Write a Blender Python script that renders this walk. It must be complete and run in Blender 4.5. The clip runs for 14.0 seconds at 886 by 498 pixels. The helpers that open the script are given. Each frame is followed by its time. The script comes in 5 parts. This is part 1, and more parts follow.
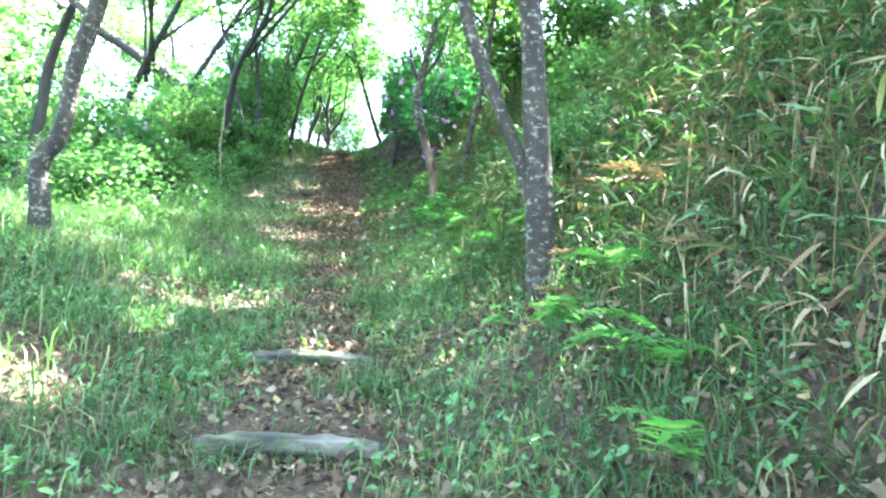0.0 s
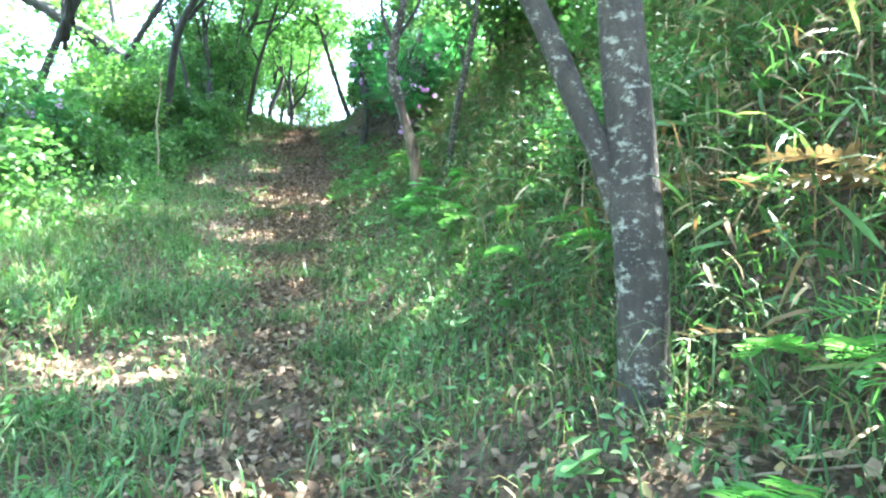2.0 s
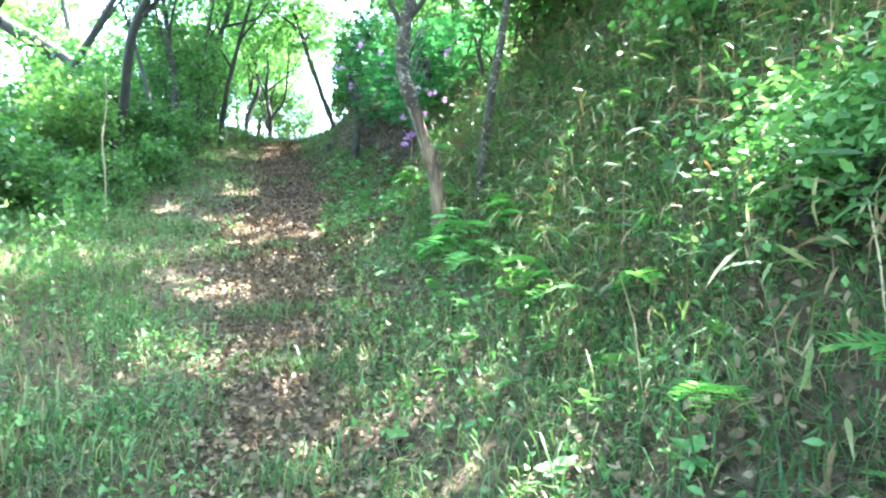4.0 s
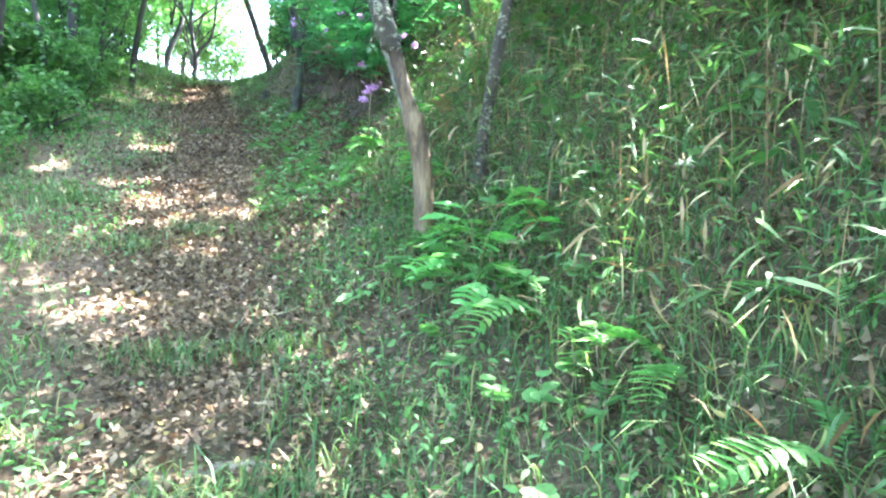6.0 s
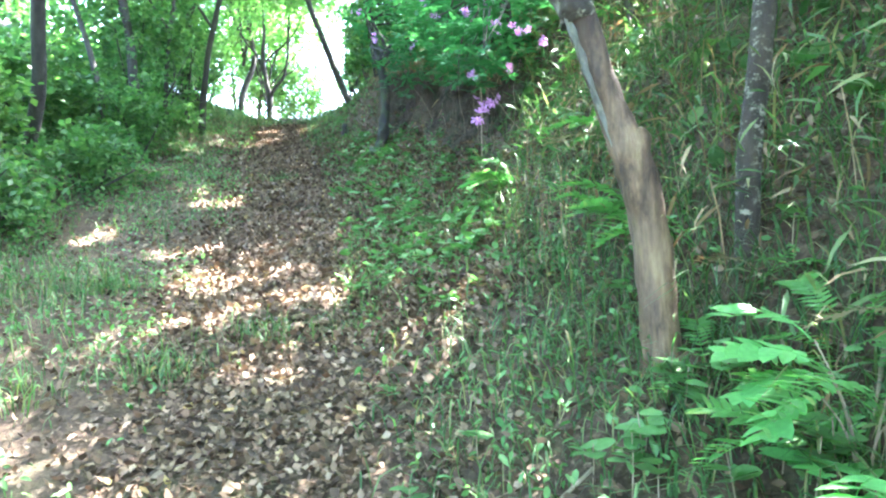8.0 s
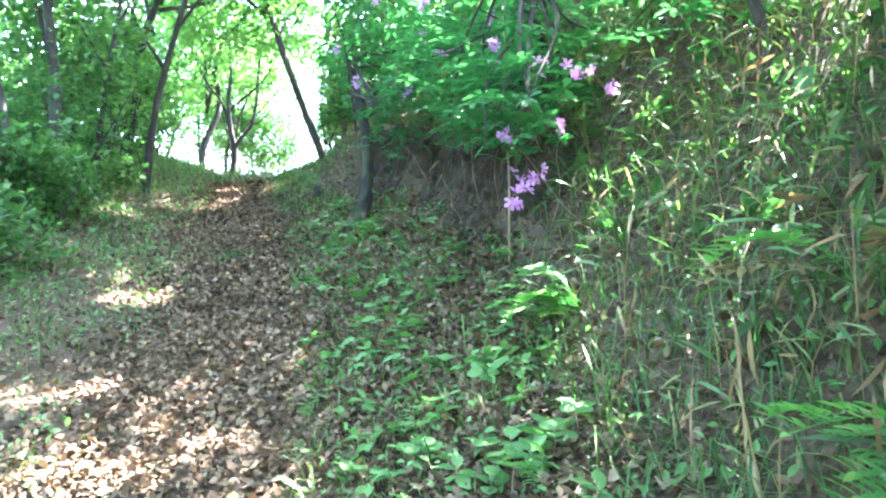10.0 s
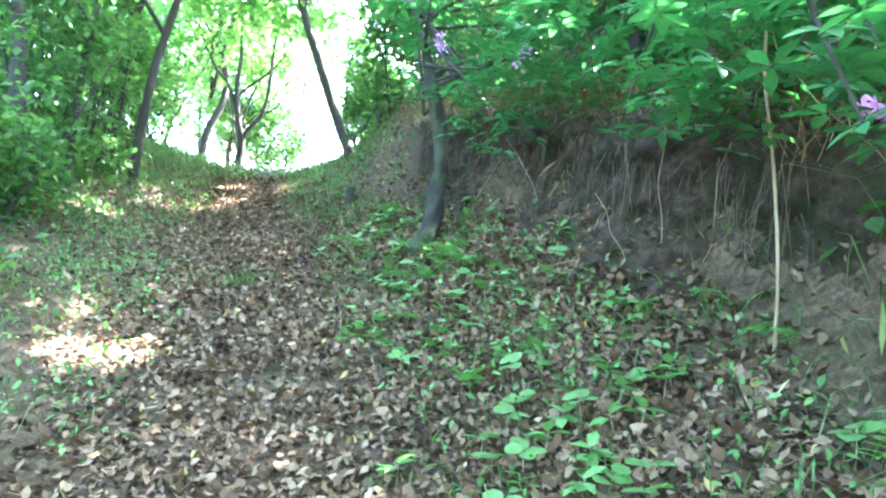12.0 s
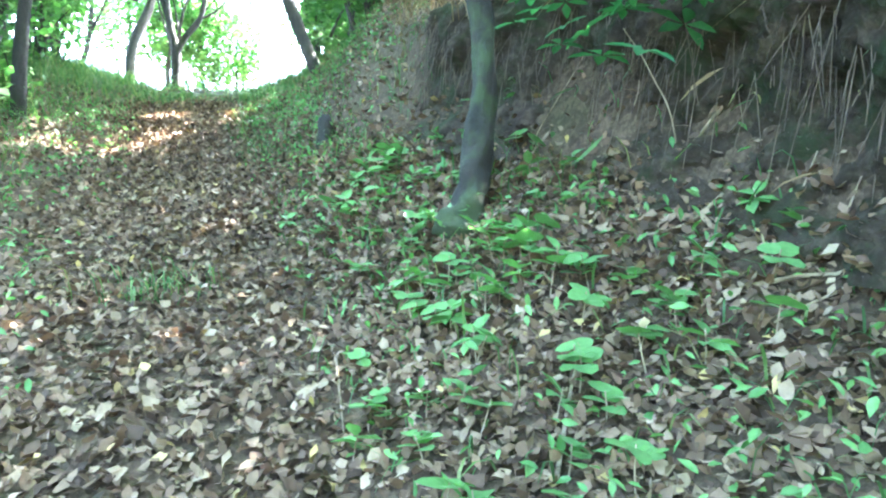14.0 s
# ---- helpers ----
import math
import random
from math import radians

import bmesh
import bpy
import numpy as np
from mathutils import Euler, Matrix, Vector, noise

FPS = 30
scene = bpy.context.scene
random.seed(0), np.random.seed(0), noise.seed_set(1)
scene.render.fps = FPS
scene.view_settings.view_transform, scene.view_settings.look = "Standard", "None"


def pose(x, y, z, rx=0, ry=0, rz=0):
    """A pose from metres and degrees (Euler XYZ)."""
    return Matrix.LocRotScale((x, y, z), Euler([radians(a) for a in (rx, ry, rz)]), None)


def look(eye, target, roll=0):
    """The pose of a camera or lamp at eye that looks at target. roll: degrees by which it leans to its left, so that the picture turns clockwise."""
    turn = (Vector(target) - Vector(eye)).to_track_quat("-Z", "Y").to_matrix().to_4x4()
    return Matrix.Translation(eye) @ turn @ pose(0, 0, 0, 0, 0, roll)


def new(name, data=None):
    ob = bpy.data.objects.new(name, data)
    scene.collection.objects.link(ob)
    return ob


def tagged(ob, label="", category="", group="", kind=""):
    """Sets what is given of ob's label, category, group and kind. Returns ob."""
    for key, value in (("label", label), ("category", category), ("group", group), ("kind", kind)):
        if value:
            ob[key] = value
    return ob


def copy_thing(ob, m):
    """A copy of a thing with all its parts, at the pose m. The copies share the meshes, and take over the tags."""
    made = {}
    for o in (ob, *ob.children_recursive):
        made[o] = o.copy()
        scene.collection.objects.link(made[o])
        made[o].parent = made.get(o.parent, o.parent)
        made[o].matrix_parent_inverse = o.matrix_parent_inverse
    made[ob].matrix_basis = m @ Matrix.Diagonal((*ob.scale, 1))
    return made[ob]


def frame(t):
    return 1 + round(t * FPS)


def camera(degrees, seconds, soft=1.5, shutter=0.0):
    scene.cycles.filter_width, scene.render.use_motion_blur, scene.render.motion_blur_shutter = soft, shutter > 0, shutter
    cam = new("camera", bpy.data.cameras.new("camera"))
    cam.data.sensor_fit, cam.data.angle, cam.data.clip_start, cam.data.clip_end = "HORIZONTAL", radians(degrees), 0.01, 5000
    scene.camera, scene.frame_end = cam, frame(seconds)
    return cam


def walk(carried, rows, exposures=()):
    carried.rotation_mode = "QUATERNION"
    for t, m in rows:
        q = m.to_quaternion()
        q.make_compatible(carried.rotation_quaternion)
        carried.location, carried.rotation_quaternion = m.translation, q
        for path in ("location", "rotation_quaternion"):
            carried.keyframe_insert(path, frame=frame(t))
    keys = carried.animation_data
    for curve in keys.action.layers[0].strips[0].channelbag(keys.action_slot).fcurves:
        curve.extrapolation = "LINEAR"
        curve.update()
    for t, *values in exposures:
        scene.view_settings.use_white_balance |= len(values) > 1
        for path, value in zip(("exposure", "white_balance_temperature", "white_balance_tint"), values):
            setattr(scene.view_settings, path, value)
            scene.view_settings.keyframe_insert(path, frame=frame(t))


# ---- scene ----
cam = camera(69.3, 14.0, soft=2.2)
METRES, EYE, TILT, LEAN, TURN = 15.0, 1.6, 4.0, -2.5, 0.0
ROWS = [
    (0.0, 0.0, 0.0, 0.0, 0.0, 0.0, -0.0),
    (0.5, -0.0, 0.0283, 0.002, 3.28, 0.05, 6.53),
    (1.0, 0.0027, 0.063, 0.0096, 4.05, -3.81, 6.14),
    (1.5, -0.0095, 0.0965, 0.012, 5.16, -2.15, 2.88),
    (2.0, -0.0111, 0.1244, 0.0219, -2.4, -2.52, 1.67),
    (2.5, -0.0131, 0.1621, 0.0239, -0.83, -2.94, 5.31),
    (3.0, -0.0301, 0.1962, 0.0283, 0.83, -4.4, 3.8),
    (3.5, -0.0356, 0.2315, 0.037, -1.22, -1.3, 3.68),
    (6.0, -0.0536, 0.3894, 0.0694, -9.78, -6.39, 0.81),
    (6.5, -0.0507, 0.4259, 0.0692, -7.28, -4.17, 1.87),
    (7.0, -0.0626, 0.462, 0.0715, -3.39, -5.24, -1.77),
    (7.5, -0.066, 0.495, 0.0769, -5.52, -3.04, 2.7),
    (8.0, -0.0711, 0.5379, 0.085, -2.92, -3.91, 5.08),
    (8.5, -0.0794, 0.5665, 0.0921, -3.48, -1.5, 5.04),
    (9.0, -0.0776, 0.6013, 0.1007, -3.72, 0.61, 5.26),
    (11.5, -0.1045, 0.7829, 0.1312, -7.28, -0.21, 2.38),
    (12.0, -0.1215, 0.8202, 0.1342, -5.86, 1.01, 1.22),
    (12.5, -0.1205, 0.8602, 0.1391, -7.49, 1.03, 2.82),
    (13.0, -0.129, 0.892, 0.1477, -4.14, -0.89, 3.21),
    (13.5, -0.135, 0.9235, 0.1525, -6.12, -3.02, 2.87),
    (14.0, -0.1341, 0.9602, 0.1573, -8.93, -6.76, 3.28),
]
walk(cam, [(t, pose(0, 0, EYE, TILT, LEAN, TURN) @ pose(METRES * x, METRES * y, METRES * z, 90 + pitch, roll, yaw)) for t, x, y, z, yaw, pitch, roll in ROWS],
     [(0.0, 5.15, 5850, 10), (1.5, 5.05, 5850, 9), (3.0, 5.2, 5850, 7), (6.5, 5.65, 5850, 13), (9.0, 5.62, 5850, 13), (12.0, 6.12, 5850, 11), (14.0, 6.36, 5850, 8)])
# lamps and sky
SUN_ELEV, SUN_AZ = 62.0, 52.0
SUN_DIR = Vector((math.cos(radians(SUN_ELEV)) * math.sin(radians(SUN_AZ)), math.cos(radians(SUN_ELEV)) * math.cos(radians(SUN_AZ)), math.sin(radians(SUN_ELEV))))
world = bpy.data.worlds.new("sky")
scene.world = world
world.use_nodes = True
wn = world.node_tree
sky = wn.nodes.new("ShaderNodeTexSky")
sky.sky_type, sky.sun_disc = "NISHITA", False
sky.sun_elevation, sky.sun_rotation = radians(SUN_ELEV), radians(SUN_AZ)
sky.air_density, sky.dust_density, sky.ozone_density = 1.0, 3.0, 1.0
wn.links.new(sky.outputs[0], wn.nodes["Background"].inputs[0])
wn.nodes["Background"].inputs[1].default_value = 0.15
sun = new("sun", bpy.data.lights.new("sun", "SUN"))
sun.data.energy, sun.data.angle, sun.data.color = 3.8, radians(0.55), (1.0, 0.95, 0.86)
sun.matrix_world = look(SUN_DIR * 60, (0, 0, 0))

# ---- materials ----


def mat(name):
    m = bpy.data.materials.new(name)
    m.use_nodes = True
    return m, m.node_tree, m.node_tree.nodes["Principled BSDF"]


def ramp(nt, fac, stops):
    r = nt.nodes.new("ShaderNodeValToRGB")
    els = r.color_ramp.elements
    while len(els) < len(stops):
        els.new(0.5)
    for e, (pos, col) in zip(els, stops):
        e.position, e.color = pos, (*col, 1)
    nt.links.new(fac, r.inputs[0])
    return r.outputs[0]


def noise_tex(nt, scale, detail=4.0, rough=0.55, stretch=None):
    co = nt.nodes.new("ShaderNodeNewGeometry").outputs["Position"]
    if stretch:
        mp = nt.nodes.new("ShaderNodeMapping")
        mp.inputs["Scale"].default_value = stretch
        nt.links.new(co, mp.inputs[0])
        co = mp.outputs[0]
    n = nt.nodes.new("ShaderNodeTexNoise")
    n.inputs["Scale"].default_value, n.inputs["Detail"].default_value, n.inputs["Roughness"].default_value = scale, detail, rough
    nt.links.new(co, n.inputs["Vector"])
    return n.outputs[0]


def mixed(nt, fac, a, b, kind="MIX"):
    m = nt.nodes.new("ShaderNodeMixRGB")
    m.blend_type = kind
    for s, v in zip(m.inputs, (fac, a, b)):
        if isinstance(v, (int, float)):
            s.default_value = v
        elif isinstance(v, tuple):
            s.default_value = (*v, 1)
        else:
            nt.links.new(v, s)
    return m.outputs[0]


def bump(nt, p, height, strength=0.4, dist=0.02):
    b = nt.nodes.new("ShaderNodeBump")
    b.inputs["Strength"].default_value, b.inputs["Distance"].default_value = strength, dist
    nt.links.new(height, b.inputs["Height"])
    nt.links.new(b.outputs[0], p.inputs["Normal"])


def leaf_material(name, stops, through_light=0.35, rough=0.45, patch=0.35, glow=(0.85, 1.25, 0.6)):
    """Leaf colour that differs from leaf to leaf and in broad patches; part of the light passes through the blade."""
    m, nt, p = mat(name)
    rnd = nt.nodes.new("ShaderNodeNewGeometry").outputs["Random Per Island"]
    col = ramp(nt, rnd, stops)
    dark = ramp(nt, noise_tex(nt, 1.3, 3), [(0.3, (1 - patch,) * 3), (0.7, (1.0,) * 3)])
    col = mixed(nt, 1.0, col, dark, "MULTIPLY")
    vein = ramp(nt, noise_tex(nt, 60, 2), [(0.3, (0.85,) * 3), (0.7, (1.1,) * 3)])
    col = mixed(nt, 1.0, col, vein, "MULTIPLY")
    nt.links.new(col, p.inputs["Base Color"])
    p.inputs["Roughness"].default_value = rough
    p.inputs["Specular IOR Level"].default_value = 0.24
    if through_light:
        tr = nt.nodes.new("ShaderNodeBsdfTranslucent")
        nt.links.new(mixed(nt, 1.0, col, glow, "MULTIPLY"), tr.inputs[0])
        sh = nt.nodes.new("ShaderNodeMixShader")
        sh.inputs[0].default_value = through_light
        nt.links.new(p.outputs[0], sh.inputs[1])
        nt.links.new(tr.outputs[0], sh.inputs[2])
        nt.links.new(sh.outputs[0], nt.nodes["Material Output"].inputs[0])
    return m


M_GRASS = leaf_material("grass_blade", [(0.0, (0.050, 0.108, 0.041)), (0.5, (0.082, 0.163, 0.059)), (0.86, (0.150, 0.210, 0.078)), (1.0, (0.320, 0.260, 0.132))], 0.35)
M_SASA = leaf_material("bamboo_leaf", [(0.0, (0.060, 0.116, 0.046)), (0.6, (0.100, 0.185, 0.072)), (0.88, (0.190, 0.230, 0.096)), (1.0, (0.330, 0.300, 0.150))], 0.3)
M_STRAW = leaf_material("dry_leaf", [(0.0, (0.15, 0.095, 0.045)), (0.6, (0.27, 0.19, 0.1)), (1.0, (0.46, 0.37, 0.23))], 0.2, 0.6, glow=(1, 0.85, 0.6))
M_LITTER = leaf_material("fallen_leaf", [(0.0, (0.035, 0.022, 0.014)), (0.4, (0.13, 0.084, 0.053)), (0.75, (0.205, 0.143, 0.094)), (0.97, (0.29, 0.22, 0.15)), (1.0, (0.38, 0.28, 0.1))], 0.08, 0.8, glow=(1, 0.8, 0.6))
M_FERN = leaf_material("fern_leaf", [(0.0, (0.125, 0.280, 0.092)), (0.8, (0.190, 0.380, 0.128)), (1.0, (0.30, 0.40, 0.13))], 0.5, patch=0.25)
M_LOBED = leaf_material("lobed_leaf", [(0.0, (0.150, 0.370, 0.125)), (1.0, (0.230, 0.480, 0.165))], 0.5, patch=0.15)
M_FERN_DRY = leaf_material("fern_dry", [(0.0, (0.22, 0.17, 0.09)), (1.0, (0.34, 0.27, 0.15))], 0.3, glow=(1, 0.85, 0.6))
M_BUSH = leaf_material("bush_leaf", [(0.0, (0.064, 0.132, 0.054)), (0.6, (0.104, 0.195, 0.075)), (1.0, (0.185, 0.280, 0.100))], 0.52)
M_CROWN = leaf_material("crown_leaf", [(0.0, (0.078, 0.142, 0.050)), (0.6, (0.134, 0.214, 0.071)), (1.0, (0.230, 0.295, 0.096))], 0.56)
M_FAR = leaf_material("far_leaf", [(0.0, (0.090, 0.190, 0.072)), (1.0, (0.205, 0.320, 0.120))], 0.58)
M_AZALEA = leaf_material("azalea_leaf", [(0.0, (0.046, 0.145, 0.066)), (1.0, (0.082, 0.225, 0.100))], 0.42, 0.4, 0.25)
M_SEED = leaf_material("seedling_leaf", [(0.0, (0.082, 0.190, 0.066)), (1.0, (0.160, 0.290, 0.105))], 0.35, 0.4, 0.2)
M_PETAL = leaf_material("petal", [(0.0, (0.5, 0.2, 0.55)), (1.0, (0.68, 0.36, 0.7))], 0.4, 0.5, 0.1, glow=(1, 0.9, 1))


def bark_material(name, base, dark, light, lichen=0.5, moss=0.0):
    m, nt, p = mat(name)
    co = noise_tex(nt, 9, 6, 0.65, (1, 1, 0.35))
    col = ramp(nt, co, [(0.3, dark), (0.5, base), (0.75, light)])
    if lichen:
        sp = ramp(nt, noise_tex(nt, 15, 7, 0.75, (1, 1, 1.5)), [(0.62 - lichen * 0.1, (0, 0, 0)), (0.7 - lichen * 0.1, (1, 1, 1))])
        col = mixed(nt, sp, col, (0.23, 0.22, 0.17))
    if moss:
        ms = ramp(nt, noise_tex(nt, 5, 4), [(0.55 - moss * 0.3, (0, 0, 0)), (0.65 - moss * 0.25, (1, 1, 1))])
        col = mixed(nt, ms, col, (0.024, 0.036, 0.01))
    nt.links.new(col, p.inputs["Base Color"])
    p.inputs["Roughness"].default_value = 0.85
    bump(nt, p, noise_tex(nt, 38, 5, 0.7, (1, 1, 0.5)), 0.9, 0.03)
    return m


M_BARK = bark_material("bark", (0.034, 0.025, 0.017), (0.013, 0.01, 0.007), (0.075, 0.058, 0.04), 0.85)
M_BARK_DARK = bark_material("dark_bark", (0.028, 0.023, 0.018), (0.012, 0.01, 0.008), (0.055, 0.047, 0.037), 0.0)
M_BARK_MOSS = bark_material("mossy_bark", (0.013, 0.011, 0.008), (0.007, 0.006, 0.004), (0.028, 0.022, 0.015), 0.0, 0.28)
M_ROOT = bark_material("root", (0.085, 0.06, 0.04), (0.03, 0.022, 0.016), (0.2, 0.155, 0.11), 0.0)
M_STRIP = bark_material("pale_bark", (0.16, 0.16, 0.135), (0.05, 0.045, 0.038), (0.3, 0.3, 0.26), 0.9)
M_STEM = bark_material("stem", (0.26, 0.2, 0.13), (0.14, 0.1, 0.06), (0.4, 0.33, 0.24), 0.0)


def dead_wood_material():
    m, nt, p = mat("bare_wood")
    streak = noise_tex(nt, 22, 6, 0.68, (1, 1, 0.12))
    col = ramp(nt, streak, [(0.3, (0.035, 0.02, 0.012)), (0.45, (0.11, 0.07, 0.042)), (0.58, (0.165, 0.108, 0.06)), (0.78, (0.3, 0.22, 0.125))])
    stain = ramp(nt, noise_tex(nt, 7.5, 6, 0.68, (1, 1, 0.45)), [(0.42, (0.3, 0.25, 0.22)), (0.5, (0.7, 0.64, 0.6)), (0.58, (1.0, 1.0, 1.0))])
    nt.links.new(mixed(nt, 1.0, col, stain, "MULTIPLY"), p.inputs["Base Color"])
    p.inputs["Roughness"].default_value = 0.7
    bump(nt, p, streak, 0.9, 0.02)
    return m


M_DEAD = dead_wood_material()


def log_material():
    m, nt, p = mat("weathered_log")
    col = ramp(nt, noise_tex(nt, 12, 5, 0.65, (0.15, 1, 1)), [(0.36, (0.03, 0.024, 0.018)), (0.5, (0.115, 0.098, 0.074)), (0.64, (0.29, 0.26, 0.21))])
    moss = ramp(nt, noise_tex(nt, 5, 4), [(0.48, (0, 0, 0)), (0.62, (1, 1, 1))])
    nt.links.new(mixed(nt, moss, col, mixed(nt, 1.0, col, (0.85, 1.15, 0.6), "MULTIPLY")), p.inputs["Base Color"])
    p.inputs["Roughness"].default_value = 0.85
    bump(nt, p, noise_tex(nt, 30, 6, 0.75, (0.25, 1, 1)), 1.0, 0.04)
    return m


M_LOG = log_material()


def ground_material():
    m, nt, p = mat("forest_floor")
    fine = ramp(nt, noise_tex(nt, 34, 6, 0.7), [(0.25, (0.03, 0.023, 0.017)), (0.5, (0.075, 0.055, 0.04)), (0.75, (0.15, 0.115, 0.085))])
    v = nt.nodes.new("ShaderNodeTexVoronoi")
    v.inputs["Scale"].default_value = 22
    nt.links.new(nt.nodes.new("ShaderNodeNewGeometry").outputs["Position"], v.inputs["Vector"])
    flake = ramp(nt, v.outputs["Color"], [(0.2, (0.6, 0.55, 0.5)), (0.8, (1.25, 1.2, 1.1))])
    col = mixed(nt, 0.8, fine, flake, "MULTIPLY")
    green = ramp(nt, noise_tex(nt, 2.2, 5), [(0.52, (0, 0, 0)), (0.7, (0.4, 0.4, 0.4))])
    col = mixed(nt, green, col, (0.055, 0.07, 0.03))
    nt.links.new(col, p.inputs["Base Color"])
    p.inputs["Roughness"].default_value = 0.95
    p.inputs["Specular IOR Level"].default_value = 0.15
    bump(nt, p, noise_tex(nt, 45, 6, 0.7), 0.8, 0.03)
    return m


M_GROUND = ground_material()


def earth_material():
    m, nt, p = mat("bare_earth")
    col = ramp(nt, noise_tex(nt, 11, 7, 0.7), [(0.3, (0.02, 0.015, 0.011)), (0.5, (0.055, 0.041, 0.03)), (0.72, (0.12, 0.092, 0.066))])
    moss = ramp(nt, noise_tex(nt, 3.2, 6, 0.7), [(0.48, (0, 0, 0)), (0.62, (0.75, 0.75, 0.75))])
    col = mixed(nt, moss, col, (0.03, 0.048, 0.02))
    pebble = ramp(nt, noise_tex(nt, 70, 3, 0.6), [(0.66, (0, 0, 0)), (0.72, (0.6, 0.6, 0.6))])
    nt.links.new(mixed(nt, pebble, col, (0.2, 0.165, 0.12)), p.inputs["Base Color"])
    p.inputs["Roughness"].default_value = 0.95
    p.inputs["Specular IOR Level"].default_value = 0.15
    bump(nt, p, noise_tex(nt, 24, 7, 0.75), 1.0, 0.06)
    return m


M_EARTH = earth_material()

# ---- the lie of the land ----
RNG = np.random.default_rng(7)
T_Y = [-30, -6, 0, 2.7, 4.2, 6.9, 9.3, 12.3, 14.4, 16.4, 18.1, 21.0, 24.5, 27, 34, 60, 120]
T_Z = [-5.0, -1.1, 0.2, 0.82, 1.15, 1.62, 2.14, 2.95, 3.5, 4.2, 4.72, 5.72, 6.9, 6.95, 5.9, 1.0, -6.0]
T_X = [-0.3, -0.3, -0.4, -0.6, -0.8, -1.15, -1.5, -2.2, -2.4, -2.7, -3.05, -3.75, -4.25, -4.5, -4.8, -5, -5]
B_Y = [-10, 5, 10, 13.8, 15, 17.5, 20, 25, 32]
B_A = [0.5, 0.5, 0.5, 0.5, 0.5, 0.5, 0.5, 0.7, 1.5]
B_B = [1.6, 1.6, 1.7, 1.97, 2.05, 1.8, 1.2, 1.4, 3.0]
B_S1 = [0.55, 0.55, 0.42, 0.44, 0.44, 0.48, 0.47, 0.42, 0.1]
B_S2 = [1.1, 1.1, 1.15, 1.25, 2.3, 2.5, 1.5, 0.6, 0.1]
F_Y, F_H = [13.6, 14.7, 18.6, 20.2], [2.6, 0.85, 0.8, 2.6]
L_S = [0.33, 0.33, 0.14, 0.095, 0.08, 0.12, 0.22, 0.35, 0.05]
L_A = [1.2, 1.2, 1.2, 1.2, 1.2, 1.1, 0.65, 0.6, 1.2]
LOGS = [(-0.66, 2.95, 0.85, 2, 0.036), (-0.82, 4.12, 0.78, 2, 0.034), (-1.1, 5.15, 0.6, -2, 0.052), (-1.2, 8.6, 1.0, 11, 0.055), (-1.5, 9.86, 0.9, 4, 0.05), (-2.05, 12.34, 0.8, 6, 0.052), (-2.62, 15.8, 0.7, 3, 0.058), (-4.0, 24.3, 1.3, 2, 0.03)]


def wobble(x, y):
    return (np.sin(x * 1.7 + y * 0.9) * 0.03 + np.sin(x * 3.9 - y * 2.3 + 1.1) * 0.018 + np.sin(x * 7.3 + y * 5.9 + 0.4) * 0.009 + np.sin(y * 9.1 - x * 6.2) * 0.006)


def trail_x(y):
    return np.interp(y, T_Y, T_X)


def land(x, y):
    """Height of the ground: a trail that climbs between a steep bank and a gentle slope, with shallow steps behind the logs."""
    x, y = np.asarray(x, float), np.asarray(y, float)
    d = x - trail_x(y)
    a, b, s1, s2, sl, la = (np.interp(y, B_Y, v) for v in (B_A, B_B, B_S1, B_S2, L_S, L_A))
    r = np.clip(d - a, 0, None)
    mid = np.minimum(r, b - a) * s1
    over = np.clip(d - b, 0, None)
    top = np.clip(2.6 - 0.04 * np.clip(y - 20, 0, 40), 0.5, 3)
    face = np.minimum(np.interp(y, F_Y, F_H), top)
    past = np.clip(over - face / s2, 0, None)
    steep = np.minimum(over * s2, face) + np.minimum(past, top - face) + np.clip(past - (top - face), 0, None) * 0.3
    left = np.clip(-d - la, 0, None)
    up = np.where(left < 3.5, left * sl, 3.5 * sl - (left - 3.5) * 0.12)
    far = np.clip((np.abs(d) - 30) / 60, 0, 1)
    z = np.interp(y, T_Y, T_Z) + (mid + steep + up) * (1 - far)
    for lx, ly, lw, _, sunk in LOGS:
        near = np.clip(1 - np.abs(x - lx) / (lw * 0.75), 0, 1)
        s = (y - ly) / 0.9
        z = z + np.where((s > 0) & (s < 1), 0.06 * (1 - s), np.where((s <= 0) & (s > -0.6), -0.05 * (1 + s / 0.6), 0)) * np.minimum(near * 3, 1) * (1.0 if sunk < 0.05 else 0.35)
    return z + wobble(x, y) * np.where(np.abs(d) < 0.6, 0.6, 1.0)


# ---- builders ----
def link_mesh(name, verts, faces_flat, totals, material, parent=None, label="", smooth=True):
    """A mesh object from arrays of corners and polygons."""
    me = bpy.data.meshes.new(name)
    fill_mesh(me, verts, faces_flat, totals, material, smooth)
    ob = new(name, me)
    if parent:
        ob.parent = parent
    if label:
        tagged(ob, label)
    return ob


